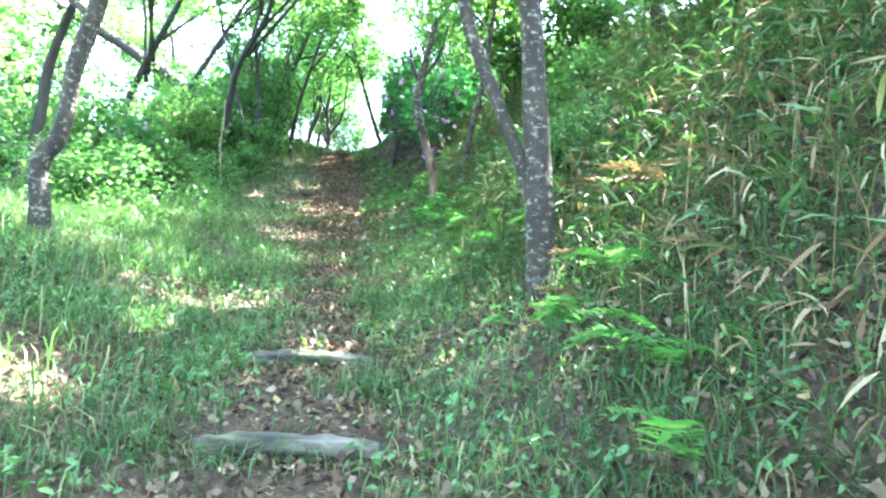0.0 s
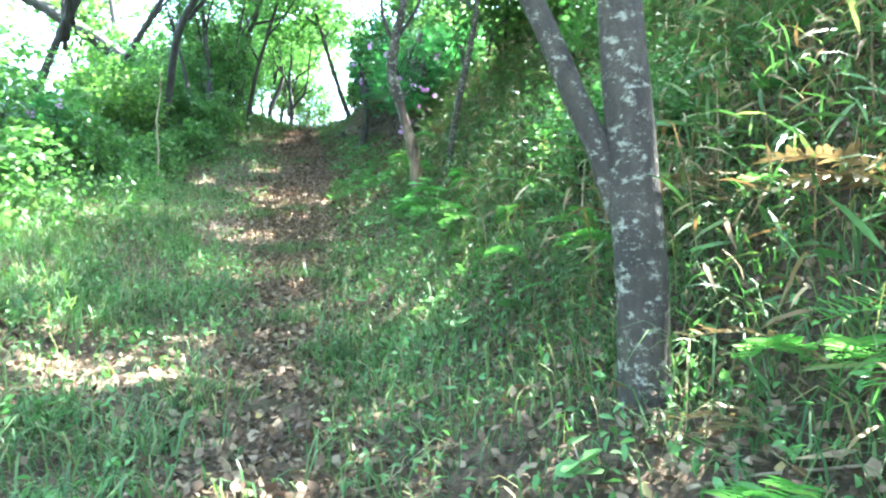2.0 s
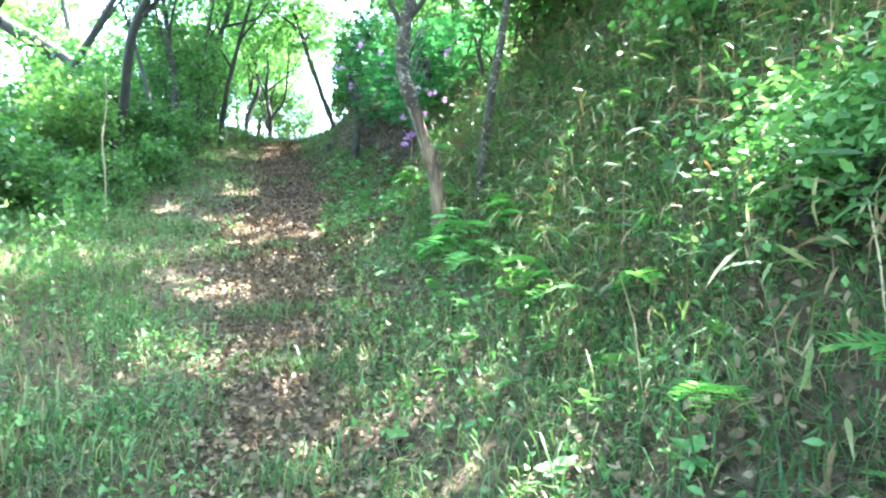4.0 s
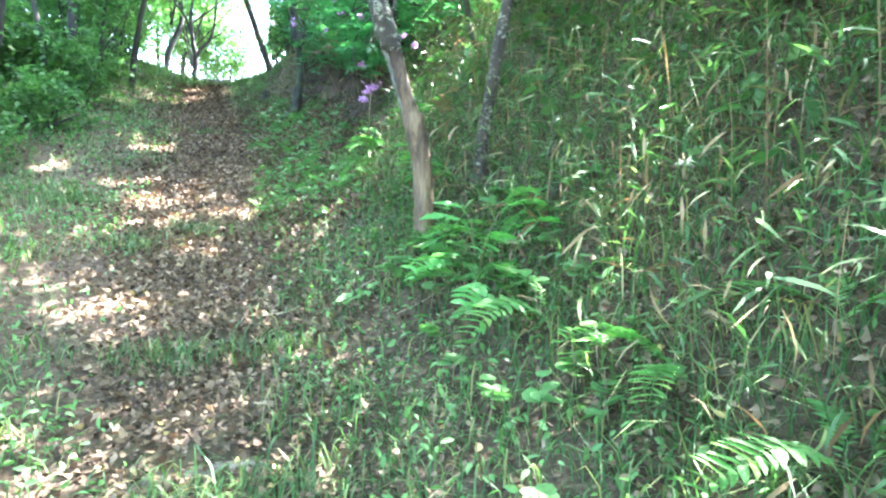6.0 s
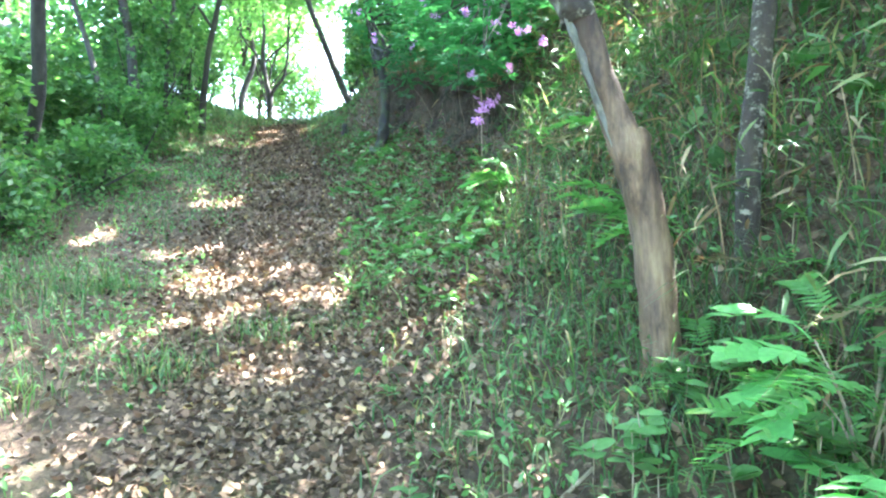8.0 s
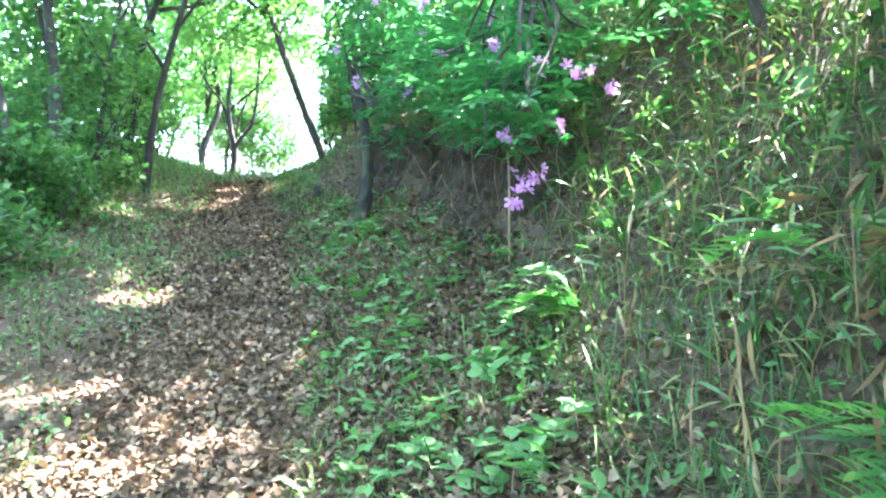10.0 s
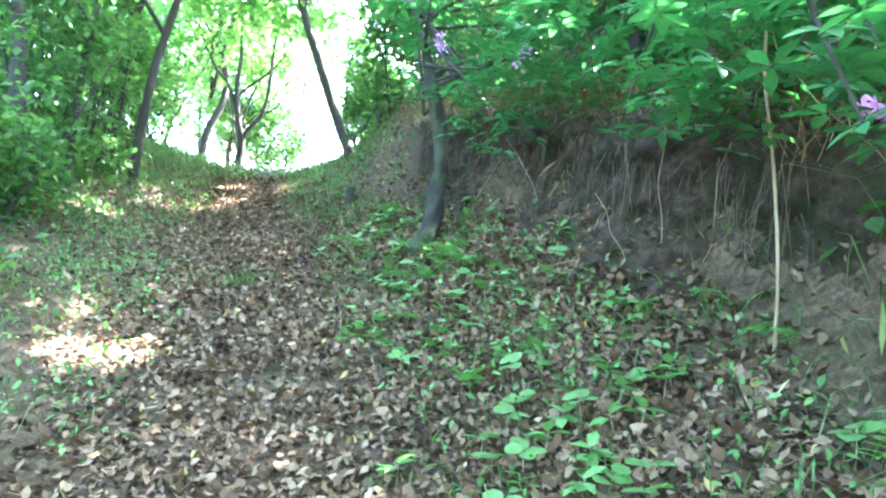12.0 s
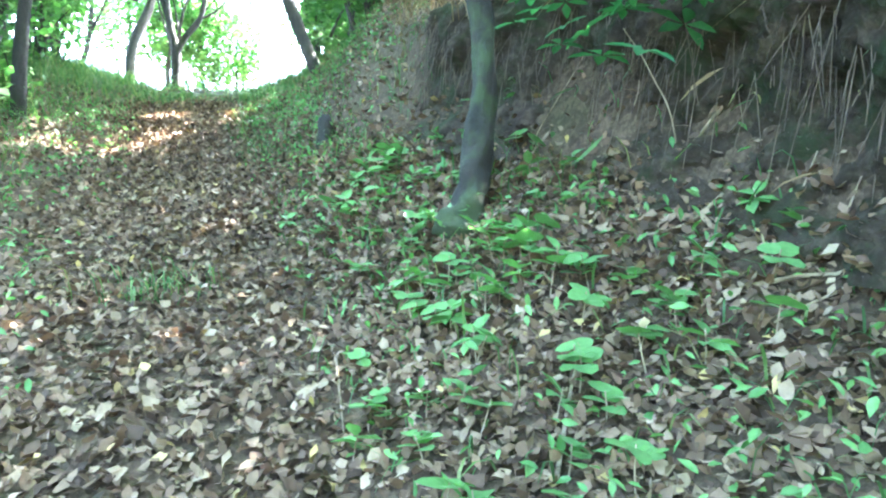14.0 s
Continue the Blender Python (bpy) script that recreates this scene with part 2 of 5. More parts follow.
def fill_mesh(me, verts, faces_flat, totals, material, smooth=True):
    verts = np.asarray(verts, np.float32).reshape(-1, 3)
    faces_flat, totals = np.asarray(faces_flat, np.int32).ravel(), np.asarray(totals, np.int32).ravel()
    me.vertices.add(len(verts))
    me.vertices.foreach_set("co", verts.ravel())
    me.loops.add(len(faces_flat))
    me.loops.foreach_set("vertex_index", faces_flat)
    me.polygons.add(len(totals))
    me.polygons.foreach_set("loop_start", np.concatenate(([0], np.cumsum(totals)[:-1])).astype(np.int32))
    me.polygons.foreach_set("loop_total", totals)
    me.polygons.foreach_set("use_smooth", np.full(len(totals), smooth))
    me.materials.append(material)
    me.update(calc_edges=True)
    me.validate()
    return me


def turns(yaw, pitch, roll):
    """Stack of rotation matrices Rz(yaw) Rx(pitch) Ry(roll), in radians."""
    n = len(yaw)
    cz, sz, cx, sx, cy, sy = np.cos(yaw), np.sin(yaw), np.cos(pitch), np.sin(pitch), np.cos(roll), np.sin(roll)
    m = np.zeros((3, n, 3, 3))
    m[:, :, (0, 1, 2), (0, 1, 2)] = 1
    m[0, :, 0, 0], m[0, :, 0, 1], m[0, :, 1, 0], m[0, :, 1, 1] = cz, -sz, sz, cz
    m[1, :, 1, 1], m[1, :, 1, 2], m[1, :, 2, 1], m[1, :, 2, 2] = cx, -sx, sx, cx
    m[2, :, 0, 0], m[2, :, 0, 2], m[2, :, 2, 0], m[2, :, 2, 2] = cy, sy, -sy, cy
    return m[0] @ m[1] @ m[2]


def spread(template, faces, places, rot, size):
    """Many copies of a small template as one set of corners and polygons."""
    tv = np.asarray(template, float)
    size = np.asarray(size, float)
    if size.ndim == 1:
        size = size[:, None].repeat(3, 1)
    v = np.einsum("nij,nkj->nki", rot, tv[None] * size[:, None, :]) + np.asarray(places)[:, None, :]
    flat = np.concatenate([np.asarray(f) for f in faces])
    totals = np.array([len(f) for f in faces])
    n = len(places)
    idx = flat[None] + (np.arange(n) * len(tv))[:, None]
    return v.reshape(-1, 3), idx.ravel(), np.tile(totals, n)


# small leaf forms, one unit long along y
LEAF = [(0, 0, 0), (0.23, 0.24, 0.06), (0.25, 0.58, 0.06), (0, 1, -0.1), (-0.25, 0.58, 0.06), (-0.23, 0.24, 0.06)]
LEAF_F = [(0, 1, 2, 3), (0, 3, 4, 5)]
DIAMOND = [(0, 0, 0), (0.27, 0.5, 0.06), (0, 1, 0), (-0.27, 0.5, 0.06)]
DIAMOND_F = [(0, 1, 2), (0, 2, 3)]
ROUND = [(0, 0, 0), (0.3, 0.12, 0.03), (0.44, 0.45, 0.06), (0.27, 0.85, 0), (0, 1, -0.06), (-0.27, 0.85, 0), (-0.44, 0.45, 0.06), (-0.3, 0.12, 0.03), (0, 0.5, -0.02)]
ROUND_F = [(0, 1, 8), (1, 2, 8), (2, 3, 8), (3, 4, 8), (4, 5, 8), (5, 6, 8), (6, 7, 8), (7, 0, 8)]
BLADE = [(0, 0, 0), (0.07, 0.3, 0.05), (-0.07, 0.3, 0.05), (0.055, 0.65, 0.02), (-0.055, 0.65, 0.02), (0, 1, -0.16)]
BLADE_F = [(0, 1, 2), (2, 1, 3, 4), (4, 3, 5)]
CURL = [(0.02, 0, 0.06), (0.34, 0.24, 0.16), (0.2, 0.72, 0.05), (-0.04, 1, 0.14), (-0.3, 0.55, 0.18), (-0.2, 0.2, 0.06)]
CURL_F = [(0, 1, 2), (0, 2, 3), (0, 3, 4), (0, 4, 5)]


def blades(places, height, width, bend, rng):
    """Grass blades that rise, narrow and lean over."""
    n = len(places)
    a = rng.uniform(0, 2 * np.pi, n)
    out = np.stack([np.cos(a), np.sin(a), np.zeros(n)], 1)
    side = np.stack([-np.sin(a), np.cos(a), np.zeros(n)], 1) * width[:, None] / 2
    upv = np.array([0, 0, 1.0])
    p1 = places + upv * (height * 0.5)[:, None] + out * (height * bend * 0.22)[:, None]
    p2 = places + upv * (height * (0.88 - 0.2 * bend))[:, None] + out * (height * bend * 0.62)[:, None]
    p3 = places + upv * (height * (1.0 - 0.45 * bend))[:, None] + out * (height * bend * 1.05)[:, None]
    v = np.stack([places - side * 0.7, places + side * 0.7, p1 + side, p1 - side, p2 + side * 0.75, p2 - side * 0.75, p3], 1)
    base = np.array([0, 1, 2, 3, 3, 2, 4, 5, 5, 4, 6])
    idx = base[None] + (np.arange(n) * 7)[:, None]
    return v.reshape(-1, 3), idx.ravel(), np.tile([4, 4, 3], n)


def smooth_line(pts, per=6):
    """A curve through points (x, y, z, radius)."""
    p = np.asarray(pts, float)
    p = np.vstack([2 * p[0] - p[1], p, 2 * p[-1] - p[-2]])
    out = []
    for i in range(1, len(p) - 2):
        for t in np.linspace(0, 1, per, endpoint=False):
            a, b, c, d = p[i - 1:i + 3]
            out.append(0.5 * (2 * b + (c - a) * t + (2 * a - 5 * b + 4 * c - d) * t * t + (3 * b - a - 3 * c + d) * t ** 3))
    out.append(p[-2])
    out = np.array(out)
    out[:, 3] = np.clip(out[:, 3], 0.002, None)
    return out


def tube(pts, sides=10, per=6, rough=0.08, seed=0):
    """Corners and polygons of a tapered, slightly knotty limb through points (x, y, z, radius)."""
    line = smooth_line(pts, per)
    rng = np.random.default_rng(seed)
    n = len(line)
    verts = []
    ph = rng.uniform(0, 6, 6)
    for i, (x, y, z, r) in enumerate(line):
        d = line[min(i + 1, n - 1), :3] - line[max(i - 1, 0), :3]
        d = d / (np.linalg.norm(d) + 1e-9)
        u = np.cross(d, (0.31, 0.9, 0.17))
        u /= np.linalg.norm(u)
        w = np.cross(d, u)
        for k in range(sides):
            a = 2 * np.pi * k / sides
            rr = r * (1 + rough * (np.sin(2 * a + ph[0] + i * 0.5) + np.sin(3 * a + ph[1] - i * 0.9) + 0.8 * np.sin(i * 1.3 + ph[2] + a)))
            verts.append(np.array((x, y, z)) + (u * np.cos(a) + w * np.sin(a)) * rr)
    flat, tot = [], []
    for i in range(n - 1):
        for k in range(sides):
            k2 = (k + 1) % sides
            flat += [i * sides + k, i * sides + k2, (i + 1) * sides + k2, (i + 1) * sides + k]
            tot.append(4)
    flat += list(range(sides))[::-1] + [(n - 1) * sides + k for k in range(sides)]
    tot += [sides, sides]
    return np.array(verts), np.array(flat), np.array(tot)


def joined(sets):
    vs, fs, ts, off = [], [], [], 0
    for v, f, t in sets:
        vs.append(v), fs.append(np.asarray(f) + off), ts.append(t)
        off += len(v)
    return np.concatenate(vs), np.concatenate(fs), np.concatenate(ts)


def empty_at(name, x, y, z, label, category, group=""):
    ob = new(name)
    ob.location = (x, y, z)
    ob.empty_display_size = 0.1
    return tagged(ob, label, category, group)


# Sun patches wanted on the ground; gaps are cut in the leaves to let them through: x, y, half-widths
SUN_SPOTS = [(-2.45, 10.4, 0.44, 0.18), (-2.95, 10.9, 0.34, 0.14), (-2.2, 9.95, 0.2, 0.1), (-1.94, 11.6, 0.38, 0.22), (-1.85, 12.75, 0.5, 0.2), (-2.6, 12.4, 0.35, 0.25),
          (-3.4, 14.3, 0.55, 0.22), (-3.66, 16.1, 0.4, 0.16), (-4.5, 14.9, 0.3, 0.45), (-1.8, 14.6, 0.2, 0.2), (-1.9, 5.55, 0.75, 0.28),
          (-2.5, 6.2, 0.3, 0.2), (-3.15, 6.8, 0.3, 0.22), (-4.3, 22.3, 0.33, 0.2), (-3.4, 22.4, 0.3, 0.16), (-3.45, 15.9, 0.3, 0.2),
          (-5.1, 19.5, 0.4, 0.2), (-2.4, 3.4, 0.5, 0.36), (-2.1, 4.5, 0.3, 0.2), (-2.8, 13.2, 0.4, 0.28), (-0.75, 4.15, 0.25, 0.12), (-2.0, 1.8, 0.4, 0.25), (-0.2, 13.42, 0.13, 0.2), (-0.08, 13.1, 0.14, 0.12), (-0.2, 12.95, 0.08, 0.1), (-1.69, 14.36, 0.14, 0.12), (1.3, 9.4, 0.16, 0.14)]


def open_to_sun(p, keep):
    """Which of the leaves at p to keep: those off the sun's line to a chosen sun patch."""
    s = np.array(SUN_DIR)
    g = p.copy()
    for _ in range(3):
        h = land(g[:, 0], g[:, 1])
        g = p - s * ((p[:, 2] - h) / s[2])[:, None]
    ok = np.ones(len(p), bool)
    ragged = 1 + 0.25 * np.sin(g[:, 0] * 23 + g[:, 1] * 9) + 0.2 * np.sin(g[:, 1] * 31 - g[:, 0] * 15)
    for x, y, a, b in SUN_SPOTS:
        ok &= ((g[:, 0] - x) / a) ** 2 + ((g[:, 1] - y) / b) ** 2 > ragged
    return ok & keep


def clumps(centre, radii, n_clumps, per, clump_r, rng, hollow=0.3):
    """Leaf places in clumps through an uneven ellipsoid, with gaps."""
    u = rng.normal(size=(n_clumps, 3))
    u /= np.linalg.norm(u, axis=1)[:, None]
    r = rng.uniform(hollow, 1, n_clumps) ** 0.6
    c = np.asarray(centre) + u * r[:, None] * np.asarray(radii) * rng.uniform(0.6, 1.3, n_clumps)[:, None]
    p = c[:, None, :] + rng.normal(size=(n_clumps, per, 3)) * np.array([1, 1, 0.55]) * clump_r
    return p.reshape(-1, 3), c


def foliage(places, size, rng, template=DIAMOND, faces=DIAMOND_F, tilt=0.5, wide=1.3):
    n = len(places)
    rot = turns(rng.uniform(0, 2 * np.pi, n), rng.normal(-0.25, tilt, n), rng.normal(0, tilt, n))
    s = rng.uniform(0.6, 1.25, n) * size
    return spread(template, faces, places, rot, np.stack([s * wide, s, s], 1))


def clear_of_walk(p, gap=0.9):
    """Leaves that hang into the space where one walks are left out."""
    d = p[:, 0] - trail_x(p[:, 1])
    h = p[:, 2] - land(p[:, 0], p[:, 1])
    view = (p[:, 1] > 18.5) & (p[:, 1] < 30) & (np.abs(d) < 1.5) & (p[:, 2] < 9.35)
    return ~((np.abs(d) < gap) & (h < 2.9) & (p[:, 1] < 22)) & ~view


def tree(name, base, trunk_pts, limbs, crowns, label, bark, leaf, leaf_size=0.13, seed=1, sides=10, low=None):
    """A tree: trunk and limbs through points given from its base, and a crown of leaf clumps round given centres."""
    x, y = base
    z = float(land(x, y)) - 0.06
    t = empty_at(name, x, y, z, label, "tree")
    rng = np.random.default_rng(seed)
    first = list(trunk_pts[0])
    flare = [(first[0], first[1], first[2] - 0.12, first[3] * 1.5)] + [tuple(q) for q in trunk_pts]
    link_mesh("trunk", *tube(flare, sides, 6, 0.05, seed), bark, t)
    for i, lp in enumerate(limbs):
        link_mesh("limb", *tube(lp, 7, 5, 0.05, seed + i), bark, t)
    for centre, radii, n, per in crowns:
        p, c = clumps(centre, radii, n, per, 0.26, rng)
        wp = p + np.array([x, y, z])
        keep = open_to_sun(wp, clear_of_walk(wp))
        if low is not None:
            keep &= wp[:, 2] > low
        p = p[keep]
        twigs = []
        root = np.array(trunk_pts[-1][:3])
        for k in range(0, len(c), 5):
            a = root + (c[k] - root) * rng.uniform(0.05, 0.5)
            m = (a + c[k]) / 2 + rng.normal(size=3) * 0.15
            twigs.append(tube([(*a, 0.016), (*m, 0.011), (*c[k], 0.004)], 4, 3, 0, 0))
        if twigs:
            tagged(link_mesh("twig", *joined(twigs), bark, t), kind="stuff")
        if len(p):
            link_mesh("crown", *foliage(p, leaf_size, rng), leaf, t)
    return t


def bush(name, x, y, radii, n, per, label, leaf, leaf_size, seed, stems=9, lift=0.5, bark=None, template=DIAMOND, faces=DIAMOND_F, category="bush"):
    """A shrub: thin stems that fan out from the ground and clumped leaves."""
    z = float(land(x, y)) - 0.04
    t = empty_at(name, x, y, z, label, category)
    rng = np.random.default_rng(seed)
    p, c = clumps((0, 0, radii[2] * (0.85 + lift)), radii, n, per, 0.16, rng, 0.15)
    wp = p + np.array([x, y, z])
    keep = open_to_sun(wp, clear_of_walk(wp)) & (wp[:, 2] > land(wp[:, 0], wp[:, 1]) + 0.02)
    p = p[keep]
    for i in range(stems):
        e = c[rng.integers(len(c))]
        b = rng.normal(size=2) * 0.12
        m = e * 0.5 + np.array([*(b * 0.8), 0.1]) + rng.normal(size=3) * 0.08
        link_mesh("stem", *tube([(b[0], b[1], 0, 0.022), (*m, 0.015), (*e, 0.005)], 5, 4, 0.05, seed + i), bark or M_BARK_DARK, t)
    link_mesh("foliage", *foliage(p, leaf_size, rng, template, faces), leaf, t)
    return t


# ---- ground ----
def build_ground():
    def axis(lo, hi, step, ends):
        core = np.arange(lo, hi + 1e-6, step)
        out = step * 1.35 ** np.arange(1, 27)
        cum = np.cumsum(out)
        cum = cum[cum < ends]
        return np.concatenate((lo - cum[::-1], core, hi + cum))
    xs, ys = axis(-9, 6, 0.09, 900), axis(-4, 27, 0.09, 900)
    gx, gy = np.meshgrid(xs, ys)
    gz = land(gx, gy)
    v = np.stack([gx, gy, gz], -1).reshape(-1, 3)
    nx, ny = len(xs), len(ys)
    i = (np.arange(ny - 1)[:, None] * nx + np.arange(nx - 1)[None]).ravel()
    f = np.stack([i, i + 1, i + nx + 1, i + nx], 1)
    ob = link_mesh("ground", v, f, np.full(len(f), 4), M_GROUND)
    tagged(ob, "brown earth trail climbing between grassy forest banks", "ground", kind="structure")


build_ground()
BANK_H = [0.0, 0.12, 0.3, 0.5, 0.66, 0.78, 0.88, 0.96, 1.02]
BANK_R = [-0.06, 0.03, 0.12, 0.13, 0.06, 0.02, 0.06, 0.2, 0.45]


def bank_point(y, h):
    """A place on the undercut earth face: distance along the trail and height over its foot."""
    foot = float(trail_x(y)) + float(np.interp(y, B_Y, B_B))
    hollow = 0.05 * math.sin(y * 2.3) + 0.04 * math.sin(y * 5.1 + 1.0)
    return foot + float(np.interp(h, BANK_H, BANK_R)) + hollow, float(land(foot, y)) + h


def build_earth_bank():
    ys, hs = np.arange(14.1, 19.3, 0.03), np.linspace(0, 1.02, 44)
    v = []
    for y in ys:
        end = min(1.0, (y - 14.1) / 0.6, (19.27 - y) / 0.8)
        foot = float(trail_x(y)) + float(np.interp(y, B_Y, B_B))
        s2 = float(np.interp(y, B_Y, B_S2))
        for h in hs:
            x, z = bank_point(y, h)
            lump = 0.035 * math.sin(y * 9 + h * 11) * math.sin(h * 13 - y * 4) + 0.022 * math.sin(y * 23 + h * 31) + 0.016 * math.sin(y * 47 - h * 39 + 1.3) * math.sin(h * 60 + y * 17)
            lump += RNG.normal() * 0.007
            x += lump
            back = foot + h / s2 + 0.1
            x = back + (x - back) * max(end, 0.0)
            v.append((x, y, max(z + lump * 0.3, float(land(x, y)) - 0.05) if h > 0.97 else z + lump * 0.3))
    n, m = len(ys), len(hs)
    i = (np.arange(n - 1)[:, None] * m + np.arange(m - 1)[None]).ravel()
    f = np.stack([i, i + 1, i + m + 1, i + m], 1)
    ob = link_mesh("earth_bank", np.array(v), f, np.full(len(f), 4), M_EARTH)
    tagged(ob, "undercut bank of bare brown earth with green moss", "bank", kind="structure")


build_earth_bank()


def scatter(n, x0, x1, y0, y1, density, rng):
    """Places on the ground, kept by a density function of the offset from the trail and the distance along it."""
    x, y = rng.uniform(x0, x1, n), rng.uniform(y0, y1, n)
    d = x - trail_x(y)
    keep = rng.uniform(0, 1, n) < density(d, x, y)
    x, y = x[keep], y[keep]
    return np.stack([x, y, land(x, y)], 1)


def patchy(x, y, s=1.0):
    return 0.5 + 0.25 * np.sin(x * 2.1 * s + np.sin(y * 1.3 * s) * 2) + 0.25 * np.sin(y * 2.7 * s + np.sin(x * 1.9 * s) * 2)


# ---- fallen leaves ----
def litter_density(d, x, y):
    core = np.exp(-(d / np.interp(y, [6, 10], [0.5, 0.75])) ** 4)
    late = np.clip((y - 10) / 4, 0, 1)
    foot = np.interp(y, B_Y, B_B)
    lit = core * 0.9 + 0.22 + 0.45 * ((d > 0.5) & (d < 2.8)) + late * 0.5 * np.exp(-((d - 0.5) / 2.2) ** 4)
    return np.clip(lit + 0.4 * ((y < 7.5) & (d < -0.4) & (d > -2.6)), 0, 1) * np.where(d > 3.4, 0.5, 1) * np.where((y > 14.2) & (y < 19.2) & (d > foot + 0.05) & (d < foot + 0.4), 0.4, 1) * np.clip((24.0 - y) / 1.2, 0.12, 1)


pl = np.concatenate([scatter(138000, -6.5, 2.6, 0.6, 25.5, litter_density, RNG), scatter(120000, -5.2, 0.5, 4, 25, lambda d, x, y: np.exp(-((d - 0.1) / np.interp(y, [6, 9, 12], [0.5, 0.7, 1.0])) ** 4) * np.interp(y, [4, 9, 12, 22.8, 23.6], [0.5, 0.8, 1, 1, 0.15]), RNG), scatter(60000, -2.4, 0.6, 11.5, 19, lambda d, x, y: np.clip((d - 0.6) / 0.3, 0, 1) * np.clip((np.interp(y, B_Y, B_B) + 0.1 - d) / 0.4, 0, 1) * 0.85, RNG)])
pl[:, 2] += RNG.uniform(0.002, 0.03, len(pl))
on_face = [(q[0] - 0.01, fy, q[1]) for fy in RNG.uniform(14.5, 19.1, 600) for q in [bank_point(fy, 0.32 * RNG.uniform(0, 1) ** 1.5)]]
caught = scatter(16000, 0.0, 4.5, 1.0, 9.5, lambda d, x, y: np.clip((d - 0.9) / 0.4, 0, 1) * np.clip((3.6 - d) / 0.6, 0, 1), RNG)
caught[:, 2] += RNG.uniform(0.01, 0.09, len(caught))
pl = np.concatenate([pl, np.array(on_face), caught])
n = len(pl)
s = RNG.uniform(0.024, 0.062, n) * np.interp(pl[:, 1], [10, 14], [1, 1.15])
v, f, t = spread(CURL, CURL_F, pl, turns(RNG.uniform(0, 6.28, n), RNG.normal(0.1, 0.5, n), RNG.normal(0, 0.6, n)), np.stack([s * RNG.uniform(0.45, 1.3, n), s, s * RNG.uniform(0.4, 2.6, n)], 1))
tagged(link_mesh("fallen_leaves", v, f, t, M_LITTER), "dry brown fallen leaves covering the trail", "leaf litter", kind="stuff")


# ---- grass ----
BARE = [(-1.9, 5.5, 1.0, 0.5), (-2.5, 10.4, 0.8, 0.6), (-3.0, 10.9, 0.5, 0.4), (-3.5, 14.3, 0.8, 0.5), (-4.5, 14.9, 0.4, 0.6)]


def bare(x, y):
    thin = np.ones_like(x)
    for gx, gy, ga, gb in BARE:
        thin = np.where(((x - gx) / ga) ** 2 + ((y - gy) / gb) ** 2 < 1 + 0.5 * np.sin(x * 9) * np.sin(y * 7), 0.25, thin)
    return thin


def grass_density(d, x, y):
    off_l = np.clip((-d - np.interp(y, [3, 7, 10, 20, 23], [0.28, 0.14, 0.8, 1.0, 0.5])) / 0.4, 0, 1)
    off_r = np.clip((d - np.interp(y, [3, 5, 9, 11], [0.26, 0.08, 0.14, 0.4])) / 0.3, 0, 1) * np.where(d > 2.3, 0.35, 1.35)
    near = np.interp(y, [0, 3, 4.5, 9, 12, 15, 18.5, 20, 22, 24, 27], [0.55, 0.6, 1, 0.6, 0.25, 0.14, 0.1, 0.22, 0.3, 1, 1])
    crest = np.clip((y - 23.1) / 0.8, 0, 1) * 0.7
    return np.clip((off_l * near + off_r * near * 0.9 + crest) * (0.25 + 1.0 * patchy(x, y)), 0, 1) * bare(x, y)


pg = scatter(330000, -7.5, 3.0, 1.0, 27, grass_density, RNG)
tufts = []
for tx, ty, tw, tn in [(-1.3, 2.8, 0.3, 260), (-0.7, 2.84, 0.5, 110), (-0.85, 4.08, 0.4, 70), (-1.35, 4.05, 0.3, 220), (-1.3, 5.2, 0.3, 220), (-1.1, 6.9, 0.3, 240), (-1.35, 8.3, 0.35, 240), (-1.75, 9.6, 0.45, 260), (-1.2, 9.7, 0.3, 160), (-2.1, 12.05, 0.4, 200), (-2.6, 11.6, 0.35, 180), (-0.4, 3.6, 0.3, 200), (-1.3, 4.6, 0.3, 220), (-0.75, 6.0, 0.25, 180), (-3.1, 17.6, 0.4, 160), (-3.6, 13.2, 0.4, 200)]:
    q = RNG.normal(size=(tn, 2)) * np.array([tw * 0.55, 0.1]) + np.array([tx, ty])
    tufts.append(np.stack([q[:, 0], q[:, 1], land(q[:, 0], q[:, 1])], 1))
pg = np.concatenate([pg] + tufts)
n = len(pg)
hg = RNG.gamma(5, 0.045, n) * np.where(pg[:, 0] - trail_x(pg[:, 1]) < -1.2, 0.8, 0.5)
v, f, t = blades(pg, np.clip(hg, 0.05, 0.5), RNG.uniform(0.004, 0.011, n), RNG.uniform(0.3, 1.4, n), RNG)
tagged(link_mesh("grass", v, f, t, M_GRASS), "fresh green grass on both sides of the trail", "grass", kind="stuff")


# low broad weeds among the grass
def weed_density(d, x, y):
    off = np.clip((np.abs(d) - np.interp(y, [8, 11], [0.22, 0.45])) / 0.4, 0, 1)
    return off * np.clip(patchy(x + 3, y, 1.6) * 1.3 - 0.1 + 0.25 * (d > 0.4), 0, 1) * np.where(y > 12.5, 0.6, 1) * np.where((y > 12.5) & (d > np.interp(y, B_Y, B_B)), np.interp(y, [18.7, 19.6], [0.15, 0.8]), 1) * np.where((y < 12.5) & (d > 0.3), 0.6, 1) * bare(x, y)


pw = scatter(113000, -6.5, 3.4, 1.0, 22.5, weed_density, RNG)
n = len(pw)
pw[:, 2] += RNG.uniform(0.02, 0.14, n)
v, f, t = foliage(pw, 0.05, RNG, LEAF, LEAF_F, 0.55, 0.85)
